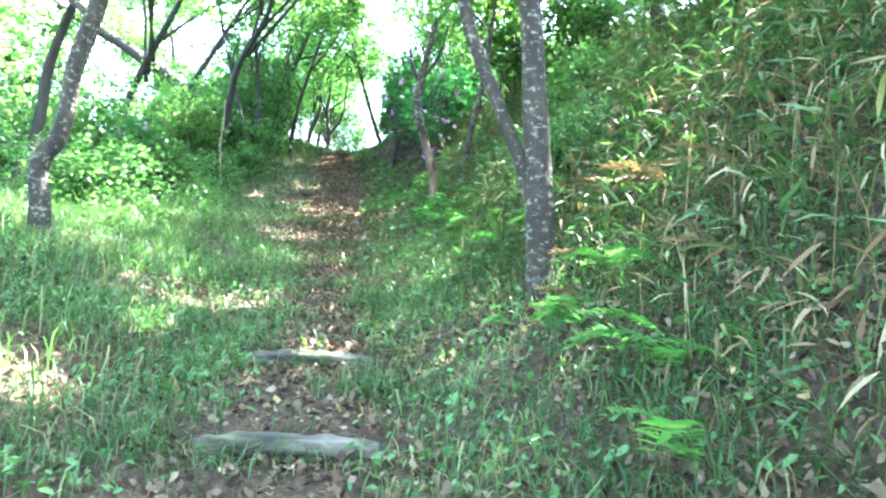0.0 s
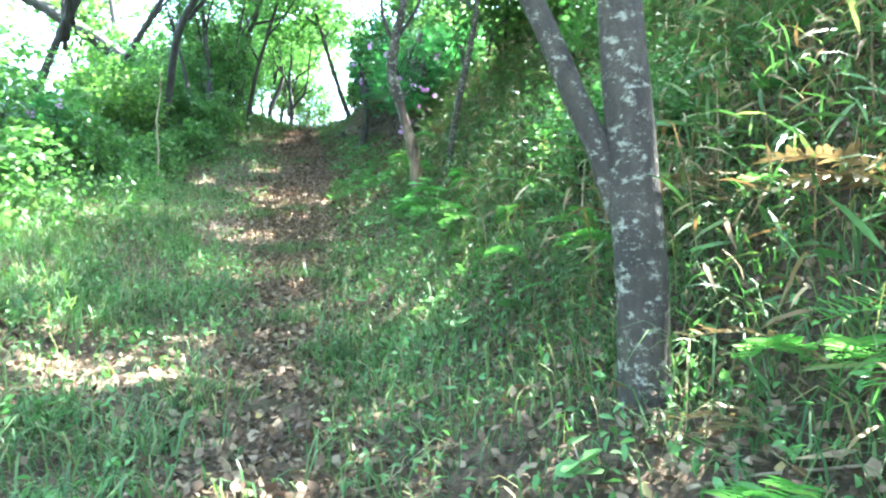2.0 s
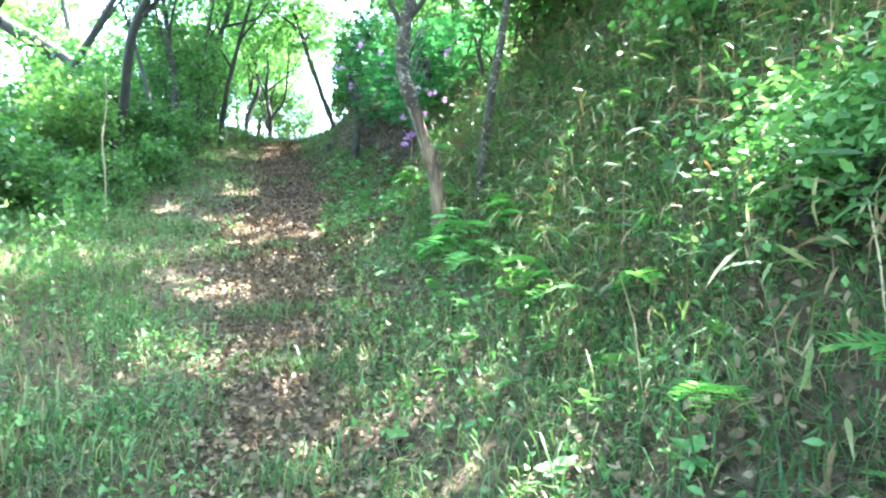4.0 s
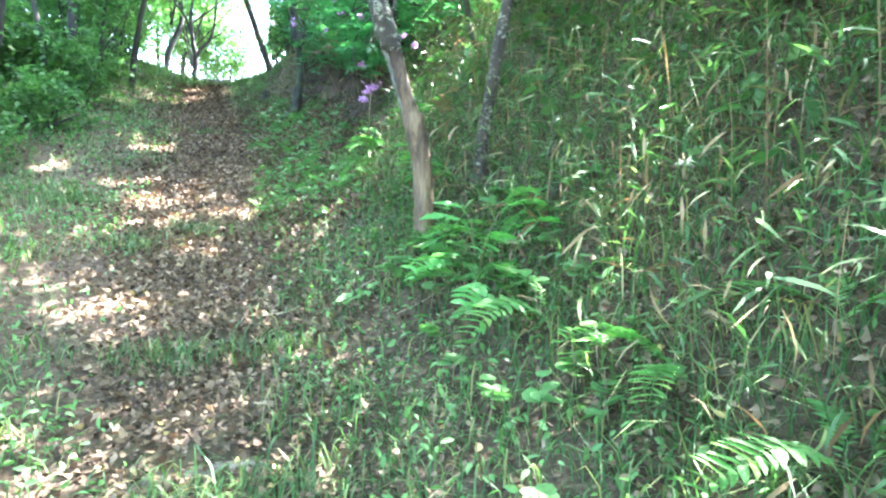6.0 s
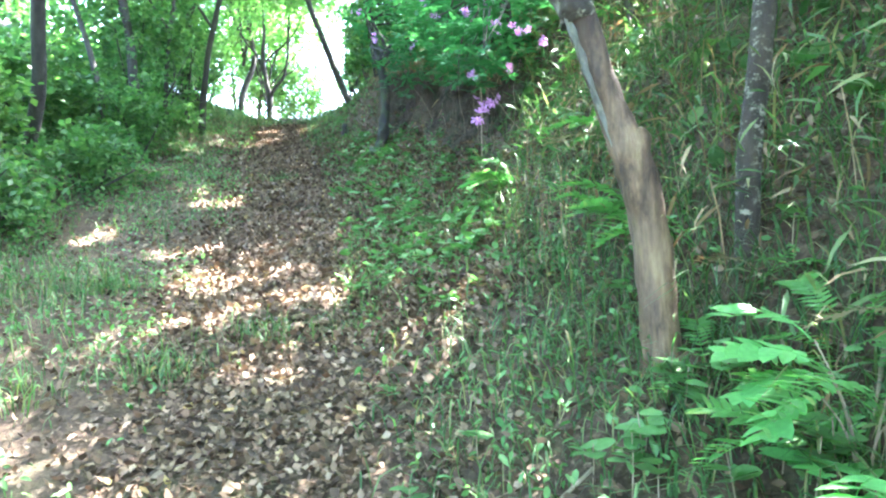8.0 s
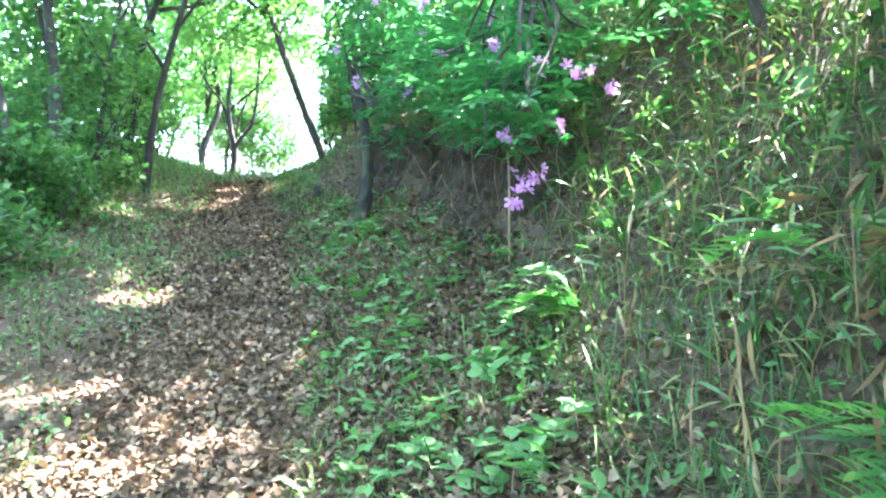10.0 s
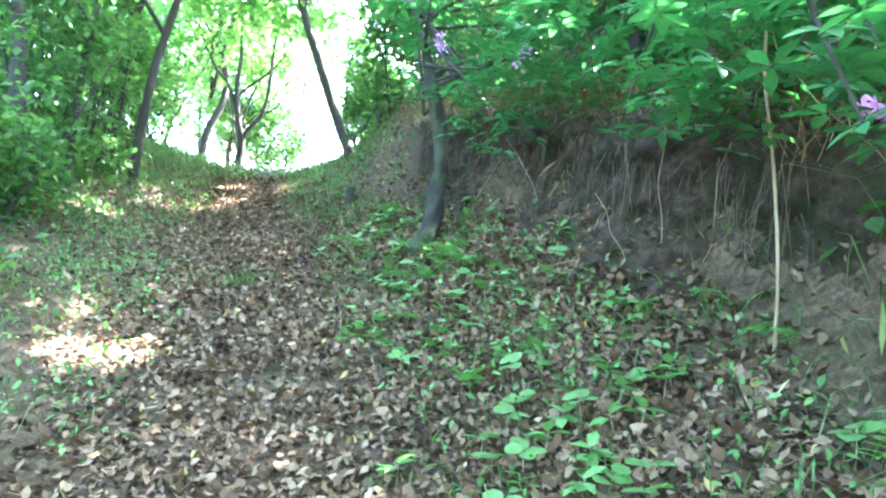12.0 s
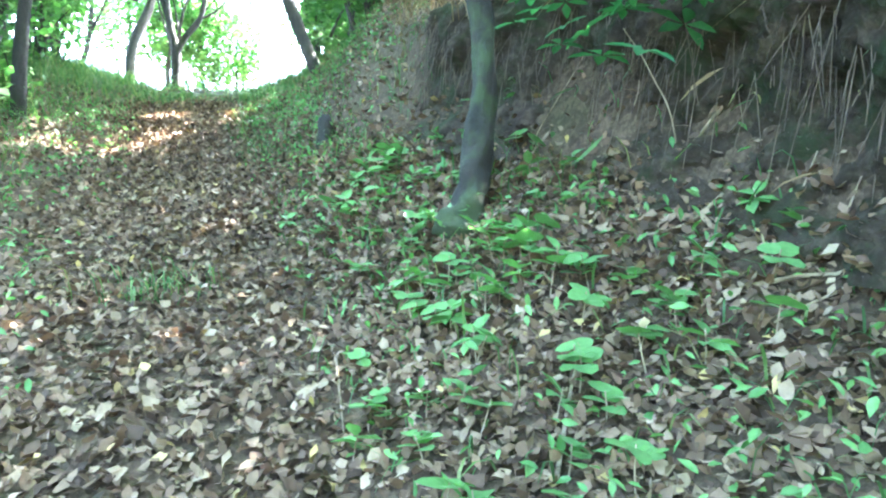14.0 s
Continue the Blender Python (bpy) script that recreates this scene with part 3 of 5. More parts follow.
tagged(link_mesh("low_weeds", v, f, t, M_SEED), "small green broad-leaved weeds in the grass", "weeds", kind="stuff")


# knee-high leafy growth on the gentle slope
def thicket_density(d, x, y):
    edge = np.interp(y, [6.5, 9, 12, 17, 21], [2.2, 1.6, 1.7, 1.7, 1.5])
    return np.clip((-d - edge) / 0.9, 0, 1) * np.clip(patchy(x, y, 1.3) * 1.7 - 0.35, 0, 1) * np.interp(y, [6.5, 8.5], [0, 1])


stalks = scatter(2600, -8.5, -2.2, 6.5, 22, thicket_density, RNG)
tall = RNG.uniform(0.2, 0.85, len(stalks))
pk = np.repeat(stalks, 17, 0)
pk[:, :2] += RNG.normal(size=(len(pk), 2)) * 0.085
pk[:, 2] += RNG.uniform(0.15, 1.0, len(pk)) * np.repeat(tall, 17)
pk = pk[open_to_sun(pk, np.ones(len(pk), bool))]
v, f, t = foliage(pk, 0.075, RNG, LEAF, LEAF_F, 0.5, 1.0)
tagged(link_mesh("leafy_growth", v, f, t, M_BUSH), "knee-high leafy green plants on the slope beside the trail", "undergrowth", kind="stuff")


# undergrowth of the wood on all sides
def wood_density(d, x, y):
    inside = (x > -7.2) & (d < 2.2) & (y > 0.8) & (y < 25)
    return np.where(inside, 0.0, 0.3 + 0.7 * patchy(x, y, 0.8))


pu = scatter(60000, -18, 10, -7, 36, wood_density, RNG)
n = len(pu)
pu[:, 2] += RNG.uniform(0.02, 0.3, n)
v, f, t = foliage(pu, 0.14, RNG, LEAF, LEAF_F, 0.5)
tagged(link_mesh("undergrowth", v, f, t, M_BUSH), "low green undergrowth covering the woodland floor", "undergrowth", kind="stuff")
pv = scatter(45000, -12, 7, -5, 30, wood_density, RNG)
n = len(pv)
v, f, t = blades(pv, RNG.uniform(0.15, 0.5, n), RNG.uniform(0.008, 0.016, n), RNG.uniform(0.4, 1.3, n), RNG)
tagged(link_mesh("woodland_grass", v, f, t, M_GRASS), "rough green grass under the woodland trees", "grass", kind="stuff")


# ---- bamboo grass on the steep bank ----
def sasa_density(d, x, y):
    w = np.clip((d - np.interp(y, B_Y, B_B) + 0.25) / 0.5, 0, 1)
    above = np.where((y > 14.1) & (y < 19.5), np.where(d > np.interp(y, B_Y, B_B) + 0.34, 3.0, 0.12), 1.0)
    above = above * np.where((y < 4.5) & (d < 2.3), 0.6, 1.0)
    return np.clip(w * np.interp(y, [0, 4, 6.5, 12, 14, 16, 24], [1, 0.95, 0.45, 0.45, 0.4, 0.2, 0.3]) * above, 0, 1)


def bank_leaves(name, count, material, high, label, length, rng, droop):
    p = scatter(count, -1.5, 6.0, 0.0, 24, sasa_density, rng)
    n = len(p)
    p[:, 2] += rng.uniform(0.0, 1, n) ** 1.3 * high * np.where(p[:, 1] > 13, 0.6, 1)
    p = p[clear_of_walk(p, 1.0)]
    n = len(p)
    yaw = rng.normal(1.9, 1.2, n)
    s = rng.uniform(0.6, 1.3, n) * length
    v, f, t = spread(BLADE, BLADE_F, p, turns(yaw, rng.normal(droop, 0.5, n), rng.normal(0, 0.6, n)), np.stack([s * 0.65, s, s], 1))
    tagged(link_mesh(name, v, f, t, material), label, "bamboo grass", kind="stuff")


bank_leaves("bamboo_grass", 110000, M_SASA, 0.75, "dense green bamboo grass covering the steep bank", 0.16, RNG, 0.1)
bank_leaves("dry_bamboo_grass", 44000, M_STRAW, 0.55, "straw-coloured dead bamboo leaves tangled in the bank", 0.16, RNG, -0.5)
pc = scatter(2300, -0.8, 5.5, 0.5, 13, sasa_density, RNG)
n = len(pc)
v, f, t = blades(pc, RNG.uniform(0.35, 0.85, n), RNG.uniform(0.004, 0.008, n), RNG.uniform(0.05, 0.5, n), RNG)
tagged(link_mesh("bamboo_stalks", v, f, t, M_STRAW), "thin dry bamboo stalks standing on the bank", "bamboo grass", kind="stuff")


# dry grass drooping over the lip of the bare bank
lip = np.array([(q[0] + RNG.uniform(-0.02, 0.1), ly, q[1]) for ly in RNG.uniform(14.3, 19.0, 800) for q in [bank_point(ly, RNG.uniform(0.8, 0.98))]])
n = len(lip)
v, f, t = blades(lip, RNG.uniform(0.12, 0.34, n), RNG.uniform(0.004, 0.008, n), RNG.uniform(1.2, 2.3, n), RNG)
tagged(link_mesh("drooping_grass", v, f, t, M_STRAW), "dry grass drooping over the lip of the earth bank", "grass", kind="stuff")


# tall thin grass that arches over the bank
def bank_grass_density(d, x, y):
    return np.clip((d - 1.15) / 0.5, 0, 1) * np.interp(y, [0, 5, 12, 13.5, 15, 24], [0.45, 0.9, 0.9, 0.4, 0.12, 0.2]) * np.where((y > 14.1) & (y < 19.5), np.where(d > np.interp(y, B_Y, B_B) + 0.34, 2.5, 0.2), 1.0)


pt = scatter(46000, -0.6, 4.5, 0.5, 22, bank_grass_density, RNG)
n = len(pt)
v, f, t = blades(pt, RNG.uniform(0.12, 0.4, n), RNG.uniform(0.004, 0.009, n), RNG.uniform(0.6, 1.5, n), RNG)
tagged(link_mesh("tall_grass", v, f, t, M_GRASS), "long arching green grass on the steep bank", "grass", kind="stuff")


# ---- logs set across the trail as steps ----
def step_log(x, y, width, turn, sunk):
    r = 0.05
    z = float(land(x, y + 0.08)) - 0.035 - sunk
    h = width / 2
    pts = [(-h, 0, -0.03, r * 0.6), (-h * 0.85, 0.004, -0.012, r * 0.9), (-h * 0.3, 0.014, 0, r), (h * 0.3, -0.012, 0.003, r * 0.95), (h * 0.85, 0.006, -0.01, r * 0.85), (h, 0.008, -0.03, r * 0.55)]
    ob = link_mesh("step_log", *tube(pts, 14, 9, 0.075, int(y * 10)), M_LOG)
    ob.matrix_world = pose(x, y, z, 0, 0, turn)
    tagged(ob, "weathered grey log laid across the trail as a step", "log", "step logs on the trail")


for row in LOGS:
    step_log(*row)


# ---- trees ----
tree("slender_tree", (0.625, 4.06), [(0, 0, 0, 0.105), (-0.03, 0.02, 0.6, 0.088), (-0.09, 0.06, 1.5, 0.08), (-0.18, 0.12, 2.6, 0.074), (-0.26, 0.2, 4.2, 0.06), (-0.2, 0.4, 6.2, 0.04)],
     [[(-0.06, 0.03, 0.62, 0.04), (-0.15, 0.07, 0.92, 0.05), (-0.31, 0.14, 1.34, 0.047), (-0.52, 0.24, 1.9, 0.045), (-0.8, 0.4, 3.0, 0.04), (-1.3, 0.7, 4.6, 0.025)],
      [(-0.2, 0.2, 4.0, 0.04), (0.4, 0.7, 4.9, 0.03), (1.2, 1.2, 5.6, 0.015)], [(-0.15, 0.3, 4.6, 0.04), (-0.6, -0.5, 5.3, 0.03), (-1.2, -1.2, 5.9, 0.015)]],
     [((-0.3, 0.3, 6.0), (2.8, 3.0, 1.5), 190, 40)], "slender twin-stemmed tree with pale lichen-spotted bark", M_BARK, M_CROWN, 0.15, 11, 14, 5.0)
tree("leaning_tree", (-3.85, 6.1), [(0, 0, 0, 0.11), (-0.06, 0, 0.5, 0.092), (-0.08, 0, 0.85, 0.088), (0.08, 0.02, 1.15, 0.08), (0.17, 0.05, 1.9, 0.085), (0.35, 0.1, 2.8, 0.075), (0.4, 0.2, 4.6, 0.05)],
     [[(0.3, 0.1, 2.3, 0.04), (-0.4, 0.2, 2.75, 0.03), (-1.3, 0.3, 2.9, 0.02)], [(0.32, 0.1, 2.6, 0.045), (-0.3, 0, 3.4, 0.035), (-1.2, -0.2, 4.4, 0.02)], [(0.4, 0.15, 3.4, 0.04), (1.2, 0.3, 4.2, 0.03), (2.0, 0.5, 4.7, 0.015)]],
     [((0.6, 0.2, 5.2), (2.6, 2.8, 1.4), 90, 40)], "bent tree with pale mottled bark standing in grass", M_BARK, M_CROWN, 0.15, 12, 12, 5.2)
tree("thin_tree", (0.2, 10.55), [(0.02, 0, -0.1, 0.055), (0.06, 0, 0.5, 0.05), (0.19, 0, 1.3, 0.045), (0.36, 0.05, 2.2, 0.042), (0.5, 0.1, 3.6, 0.03)],
     [[(0.42, 0.08, 2.8, 0.02), (-0.2, 0.3, 3.6, 0.015), (-0.7, 0.6, 4.3, 0.008)]], [((0.2, 0.2, 4.2), (2.2, 2.4, 1.1), 130, 40)], "thin grey-barked sapling beside the bare trunk", M_BARK, M_CROWN, 0.14, 13, 10, 6.2)


# the bare dead trunk: stripped wood below, old bark left above
def dead_tree(x, y):
    z = float(land(x, y)) - 0.06
    t = empty_at("dead_tree", x, y, z, "barkless bent dead trunk with exposed tan wood", "tree")
    low = [(0.01, 0, -0.12, 0.12), (-0.01, 0, 0.06, 0.086), (-0.015, 0, 0.22, 0.076), (-0.02, 0, 0.4, 0.073), (-0.04, 0, 0.62, 0.074), (-0.07, 0, 0.78, 0.076), (-0.1, 0.0, 0.88, 0.072), (-0.13, 0.01, 0.98, 0.064), (-0.165, 0.02, 1.09, 0.059), (-0.215, 0.03, 1.275, 0.058), (-0.255, 0.03, 1.42, 0.062), (-0.275, 0.03, 1.48, 0.06)]
    link_mesh("trunk", *tube(low, 20, 6, 0.03, 5), M_DEAD, t, "bare tan wood without bark")
    knot = [(-0.085, -0.02, 0.8, 0.05), (-0.07, -0.028, 0.89, 0.048), (-0.065, -0.03, 0.945, 0.034), (-0.072, -0.028, 0.968, 0.014)]
    link_mesh("knot", *tube(knot, 12, 4, 0.06, 15), M_DEAD, t, "pale broken branch stub")
    high = [(-0.262, 0.03, 1.4, 0.071), (-0.285, 0.03, 1.5, 0.076), (-0.36, 0.04, 1.75, 0.075), (-0.34, 0.06, 2.2, 0.065), (-0.24, 0.1, 2.7, 0.055), (-0.1, 0.2, 3.4, 0.035)]
    link_mesh("upper_trunk", *tube(high, 14, 7, 0.07, 6), M_BARK, t, "rough grey bark left on the upper trunk")
    strip = [(-0.17, -0.02, 0.9, 0.005), (-0.2, -0.014, 1.02, 0.01), (-0.235, -0.01, 1.14, 0.012), (-0.268, 0.0, 1.27, 0.014), (-0.31, 0.01, 1.41, 0.016), (-0.33, 0.02, 1.5, 0.018)]
    link_mesh("bark_strip", *tube(strip, 8, 7, 0.2, 7), M_STRIP, t, "loose pale strip of lichen-covered bark")
    root = [(0.05, -0.05, 0.1, 0.045), (0.12, -0.1, 0.0, 0.04), (0.24, -0.15, -0.08, 0.03)]
    link_mesh("root", *tube(root, 9, 4, 0.06, 16), M_DEAD, t)
    link_mesh("limb", *tube([(-0.34, 0.06, 2.2, 0.035), (-0.5, 0.1, 2.6, 0.028), (-0.55, 0.2, 3.2, 0.015)], 7, 4, 0.06, 8), M_BARK_DARK, t)
    link_mesh("limb", *tube([(-0.3, 0.06, 2.3, 0.03), (-0.05, 0.1, 2.7, 0.022), (0.1, 0.2, 3.3, 0.012)], 7, 4, 0.06, 9), M_BARK_DARK, t)


dead_tree(-0.2, 10.4)


# shade trees beside the trail, added to keep the sun off, many out of view: base, height of the crown, its radii, lean
def shade_tree(x, y, height, rad, lean, seed, clump_n, label, leaf=M_CROWN, bark=M_BARK_DARK, size=0.19, r=0.1):
    lx, ly = lean
    rng = np.random.default_rng(seed)
    wob = rng.normal(size=(4, 2)) * 0.12
    pts = [(0, 0, 0, r)] + [(lx * k + wob[i, 0], ly * k + wob[i, 1], height * k, r * (1 - 0.55 * k)) for i, k in enumerate((0.2, 0.45, 0.7, 0.95))]
    limbs = []
    for i in range(5):
        k = rng.uniform(0.4, 0.9)
        a = rng.uniform(0, 2 * np.pi)
        s = np.array([lx * k, ly * k, height * k])
        e = np.array([lx + np.cos(a) * rad[0] * 0.7, ly + np.sin(a) * rad[1] * 0.7, height + rng.uniform(-0.4, 0.9)])
        m = (s + e) / 2 + np.array([0, 0, 0.3]) + rng.normal(size=3) * 0.2
        limbs.append([(*s, r * 0.45), (*m, r * 0.33), (*e, r * 0.1)])
    tree("tree", (x, y), pts, limbs, [((lx, ly, height + rad[2] * 0.4), rad, int(clump_n * 0.8), 42)], label, bark, leaf, size, seed, 9)


# Crown places and leaf counts follow the shade wanted on trail and bank.
GREY = "dark-barked woodland tree with a leafy green crown"
SHADE_ROWS_A = [(-6.8, 9.6, 5.2, (3.0, 2.8, 1.6), (1.4, 0.3), 21, 80, GREY),
    (-7.6, 14.2, 5.6, (3.2, 3.0, 1.8), (1.8, -0.4), 22, 80, GREY),
    (-6.3, 22.4, 4.6, (2.2, 2.6, 1.6), (1.4, -0.6), 23, 130, GREY),
    (1.5, 16.4, 4.2, (2.4, 2.4, 1.3), (-2.9, 0.7), 36, 225, GREY),
    (-6.5, 17.0, 5.4, (2.4, 2.4, 1.3), (2.8, -3.0), 37, 60, GREY),
    (5.2, 6.6, 4.6, (2.4, 2.6, 1.6), (-0.8, 0.2), 39, 100, GREY),
    (5.2, 10.6, 4.6, (2.4, 2.6, 1.6), (-0.8, 0.2), 40, 40, GREY),
    (2.2, 16.9, 2.2, (1.8, 1.8, 1.0), (-1.3, 0.2), 67, 45, GREY)]
SHADE_ROWS_B = [(0.7, 21.4, 4.0, (2.2, 2.2, 1.0), (-1.9, 0.0), 68, 170, GREY),
    (5.4, 2.6, 4.8, (2.4, 2.6, 1.6), (-0.6, 0.2), 66, 150, GREY),
    (-9.6, 8.6, 6.4, (2.4, 2.4, 1.2), (5.0, 0.2), 38, 80, GREY),
    (2.6, 7.6, 4.6, (2.6, 2.8, 1.5), (-1.6, 0.6), 25, 165, GREY),
    (2.0, 13.2, 4.4, (2.8, 2.8, 1.5), (-1.8, 0.6), 26, 165, GREY),
    (1.0, 19.2, 4.6, (2.6, 2.8, 1.6), (-1.4, 0.5), 27, 160, GREY),
    (-8.6, 4.2, 5.2, (3.0, 3.0, 1.6), (1.6, 0.2), 28, 70, GREY),
    (-8.6, 17.8, 5.4, (2.6, 2.6, 1.6), (2.8, 0.3), 29, 80, GREY)]
SHADE_ROWS_C = [(3.4, 2.4, 4.8, (2.8, 2.8, 1.6), (-1.4, 0.8), 30, 105, GREY),
    (-5.4, -0.6, 5.6, (3.0, 3.0, 1.6), (1.6, 1.0), 31, 150, GREY),
    (2.0, -2.6, 5.6, (3.0, 3.0, 1.6), (-1.0, 1.0), 32, 140, GREY),
    (-6.0, 27.0, 5.0, (2.2, 2.2, 1.8), (0.2, 0.2), 34, 110, GREY),
    (-0.8, 26.0, 5.2, (2.2, 2.4, 1.8), (-0.6, 0.2), 35, 130, GREY)]
for row in SHADE_ROWS_A + SHADE_ROWS_B + SHADE_ROWS_C:
    shade_tree(*row)

tree("leaning_tree", (-2.45, 22.8), [(0, 0, 0, 0.09), (-0.35, 0, 0.95, 0.08), (-0.8, 0.0, 2.3, 0.07), (-1.25, 0.1, 3.8, 0.05)],
     [[(-0.9, 0.02, 2.6, 0.04), (-0.6, 0.3, 3.3, 0.025), (0.1, 0.5, 4.0, 0.012)], [(-1.0, 0.05, 3.0, 0.04), (-1.8, 0.1, 3.6, 0.025), (-2.7, 0.2, 4.0, 0.012)]],
     [((-1.5, 1.2, 3.4), (2.4, 1.7, 0.75), 75, 36), ((-1.7, 1.6, 4.9), (2.6, 1.9, 1.2), 70, 38)], "dark trunk leaning over the crest of the trail", M_BARK_DARK, M_FAR, 0.15, 24, 10)

# dark bare stems at the edge of the thicket
STEMS = "dark bare trunk rising through the thicket beside the trail"
for x, y, lx, ly, h, r, seed in [(-5.35, 21.2, 0.9, 0.1, 4.4, 0.075, 81), (-5.75, 19.2, -0.5, 0.3, 4.2, 0.1, 82), (-5.6, 19.9, 0.5, 0.0, 4.0, 0.05, 83), (-6.0, 18.6, -0.9, 0.2, 3.8, 0.06, 84), (-6.5, 22.4, 0.6, 0.1, 3.8, 0.055, 85)]:
    tree("bare_tree", (x, y), [(0, 0, 0, r), (lx * 0.12, 0, h * 0.25, r * 0.85), (lx * 0.35, ly * 0.4, h * 0.5, r * 0.75), (lx, ly, h, r * 0.5)],
         [[(lx * 0.35, ly * 0.4, h * 0.5, r * 0.5), (lx * 0.2 - 0.4, ly, h * 0.72, r * 0.35), (lx * 0.1 - 0.7, ly, h, r * 0.15)], [(lx * 0.6, ly * 0.6, h * 0.68, r * 0.4), (lx + 0.4, ly - 0.2, h * 0.9, r * 0.25), (lx + 0.7, ly - 0.2, h * 1.1, r * 0.1)]],
         [((lx, ly, h), (1.0, 1.0, 0.7), 18, 34)], STEMS, M_BARK_DARK, M_BUSH, 0.12, seed, 9)

# trees past the crest, seen against the sky
FAR = "slim forked tree standing against the bright sky"
for x, y, k, seed, n in [(-7.4, 33.5, 1.5, 41, 160), (-1.4, 30.5, 1.1, 44, 120), (-5.6, 34, 1.3, 45, 190), (-9.5, 31, 1.4, 46, 150), (1.8, 29, 1.3, 47, 140), (-7.6, 28.6, 1.2, 49, 110)]:
    tree("forked_tree", (x - 0.3, y), [(0, 0, 0, 0.1 * k), (0.02, 0, 0.5 * k, 0.085 * k), (-0.05, 0, 1.3 * k, 0.06 * k), (-0.25, 0.1, 2.4 * k, 0.045 * k), (-0.3, 0.1, 4.2 * k, 0.02 * k)],
         [[(0.02, 0, 0.45 * k, 0.06 * k), (0.35, 0.05, 0.9 * k, 0.05 * k), (0.62, 0.1, 1.7 * k, 0.042 * k), (0.75, 0.1, 3.6 * k, 0.02 * k)], [(0.62, 0.1, 1.6 * k, 0.03 * k), (1.0, 0.2, 2.3 * k, 0.02 * k), (1.3, 0.2, 2.9 * k, 0.01 * k)],
          [(-0.05, 0, 1.2 * k, 0.035 * k), (-0.5, 0.1, 1.9 * k, 0.025 * k), (-0.9, 0.2, 3.0 * k, 0.012 * k)]],
         [((0.1, 0.1, 3.3 * k), (1.7 * k, 1.4 * k, 1.1 * k), n, 40)], FAR, M_BARK_DARK, M_FAR, 0.14, seed, 9)

# the forked tree that stands on the crest
tree("forked_tree", (-5.0, 26.0), [(0, 0, 0, 0.1), (0.02, 0, 0.55, 0.088), (0.04, 0, 1.05, 0.08), (-0.05, 0, 1.55, 0.062), (-0.1, 0.02, 2.25, 0.05), (-0.04, 0.05, 3.0, 0.04), (-0.1, 0.1, 4.2, 0.02)],
     [[(0.04, 0, 0.98, 0.05), (0.2, 0.0, 1.3, 0.05), (0.45, 0.02, 1.62, 0.047), (0.58, 0.03, 2.2, 0.042), (0.62, 0.05, 2.8, 0.038), (0.72, 0.08, 3.6, 0.03), (0.98, 0.1, 4.4, 0.015)],
      [(-0.06, 0, 1.6, 0.04), (-0.28, 0.02, 2.25, 0.036), (-0.55, 0.05, 2.6, 0.032), (-0.9, 0.1, 3.3, 0.024), (-1.2, 0.1, 4.1, 0.012)],
      [(-0.1, 0.02, 2.0, 0.03), (0.2, 0.05, 2.28, 0.034), (0.48, 0.05, 2.5, 0.028), (0.85, 0.1, 2.95, 0.018), (1.1, 0.1, 3.5, 0.01)],
      [(0.42, 0.02, 1.6, 0.022), (0.72, 0.05, 1.78, 0.018), (0.95, 0.1, 2.05, 0.01)]],
     [((-0.5, 0.4, 3.9), (1.6, 1.2, 1.2), 60, 40), ((-1.3, 0.6, 2.6), (0.7, 0.8, 0.8), 16, 36)], "forked dark-barked tree standing on the crest against the sky", M_BARK_DARK, M_FAR, 0.13, 86, 11)
# light crowns that close the opening from behind
for x, y, h, rad, n, seed in [(-7.0, 32.5, 4.6, (1.6, 1.4, 2.6), 130, 87), (-5.2, 34.5, 7.4, (2.6, 1.6, 1.5), 130, 88), (-2.2, 33.0, 4.2, (1.0, 1.2, 1.8), 80, 89), (-6.0, 29.6, 4.4, (1.7, 1.2, 1.0), 80, 90)]:
    shade_tree(x, y, h, rad, (0.5, 0.1), seed, n, "pale green leafy tree beyond the crest", M_FAR, M_BARK_DARK, 0.17, 0.06)

# woodland further down the slope
for x, y, h, seed in [(-13, 9, 4.5, 51), (-12.5, 14.5, 2.4, 52), (-14, 20, 2.4, 53), (-11.5, 25, 6, 54), (-17, 14, 3.4, 55), (-18, 22, 3.6, 56), (-12, 3.5, 4.5, 57), (-15, 30, 7, 58), (7, 12, 5, 59), (7, 20, 5, 60), (6.5, 5, 5, 61), (-13, -3, 6, 62), (7, -4, 6, 63), (0, -10, 6, 64), (-6, -9, 6, 65)]:
    shade_tree(x, y, h, (2.6, 2.6, 2.8), (0.2, 0), seed, 120, "leafy tree in the woodland beside the trail", M_FAR, M_BARK_DARK, 0.27, 0.12)

# the thick limb that slants down through the woodland
lt = empty_at("slanting_tree", -7.8, 22.0, float(land(-7.8, 22.0)), "dark old trunk slanting through the foliage", "tree")
link_mesh("trunk", *tube([(0.4, 0, -0.1, 0.24), (0.0, -0.1, 0.45, 0.22), (-1.3, -0.55, 1.25, 0.2), (-2.9, -1.15, 2.25, 0.2), (-4.2, -1.65, 2.95, 0.16), (-5.6, -2.2, 3.7, 0.08)], 10, 5, 0.07, 70), M_BARK_DARK, lt)
pc, _ = clumps((-3.6, -1.0, 3.2), (1.6, 1.2, 0.7), 40, 36, 0.26, np.random.default_rng(72))
link_mesh("crown", *foliage(pc, 0.13, np.random.default_rng(73)), M_CROWN, lt)

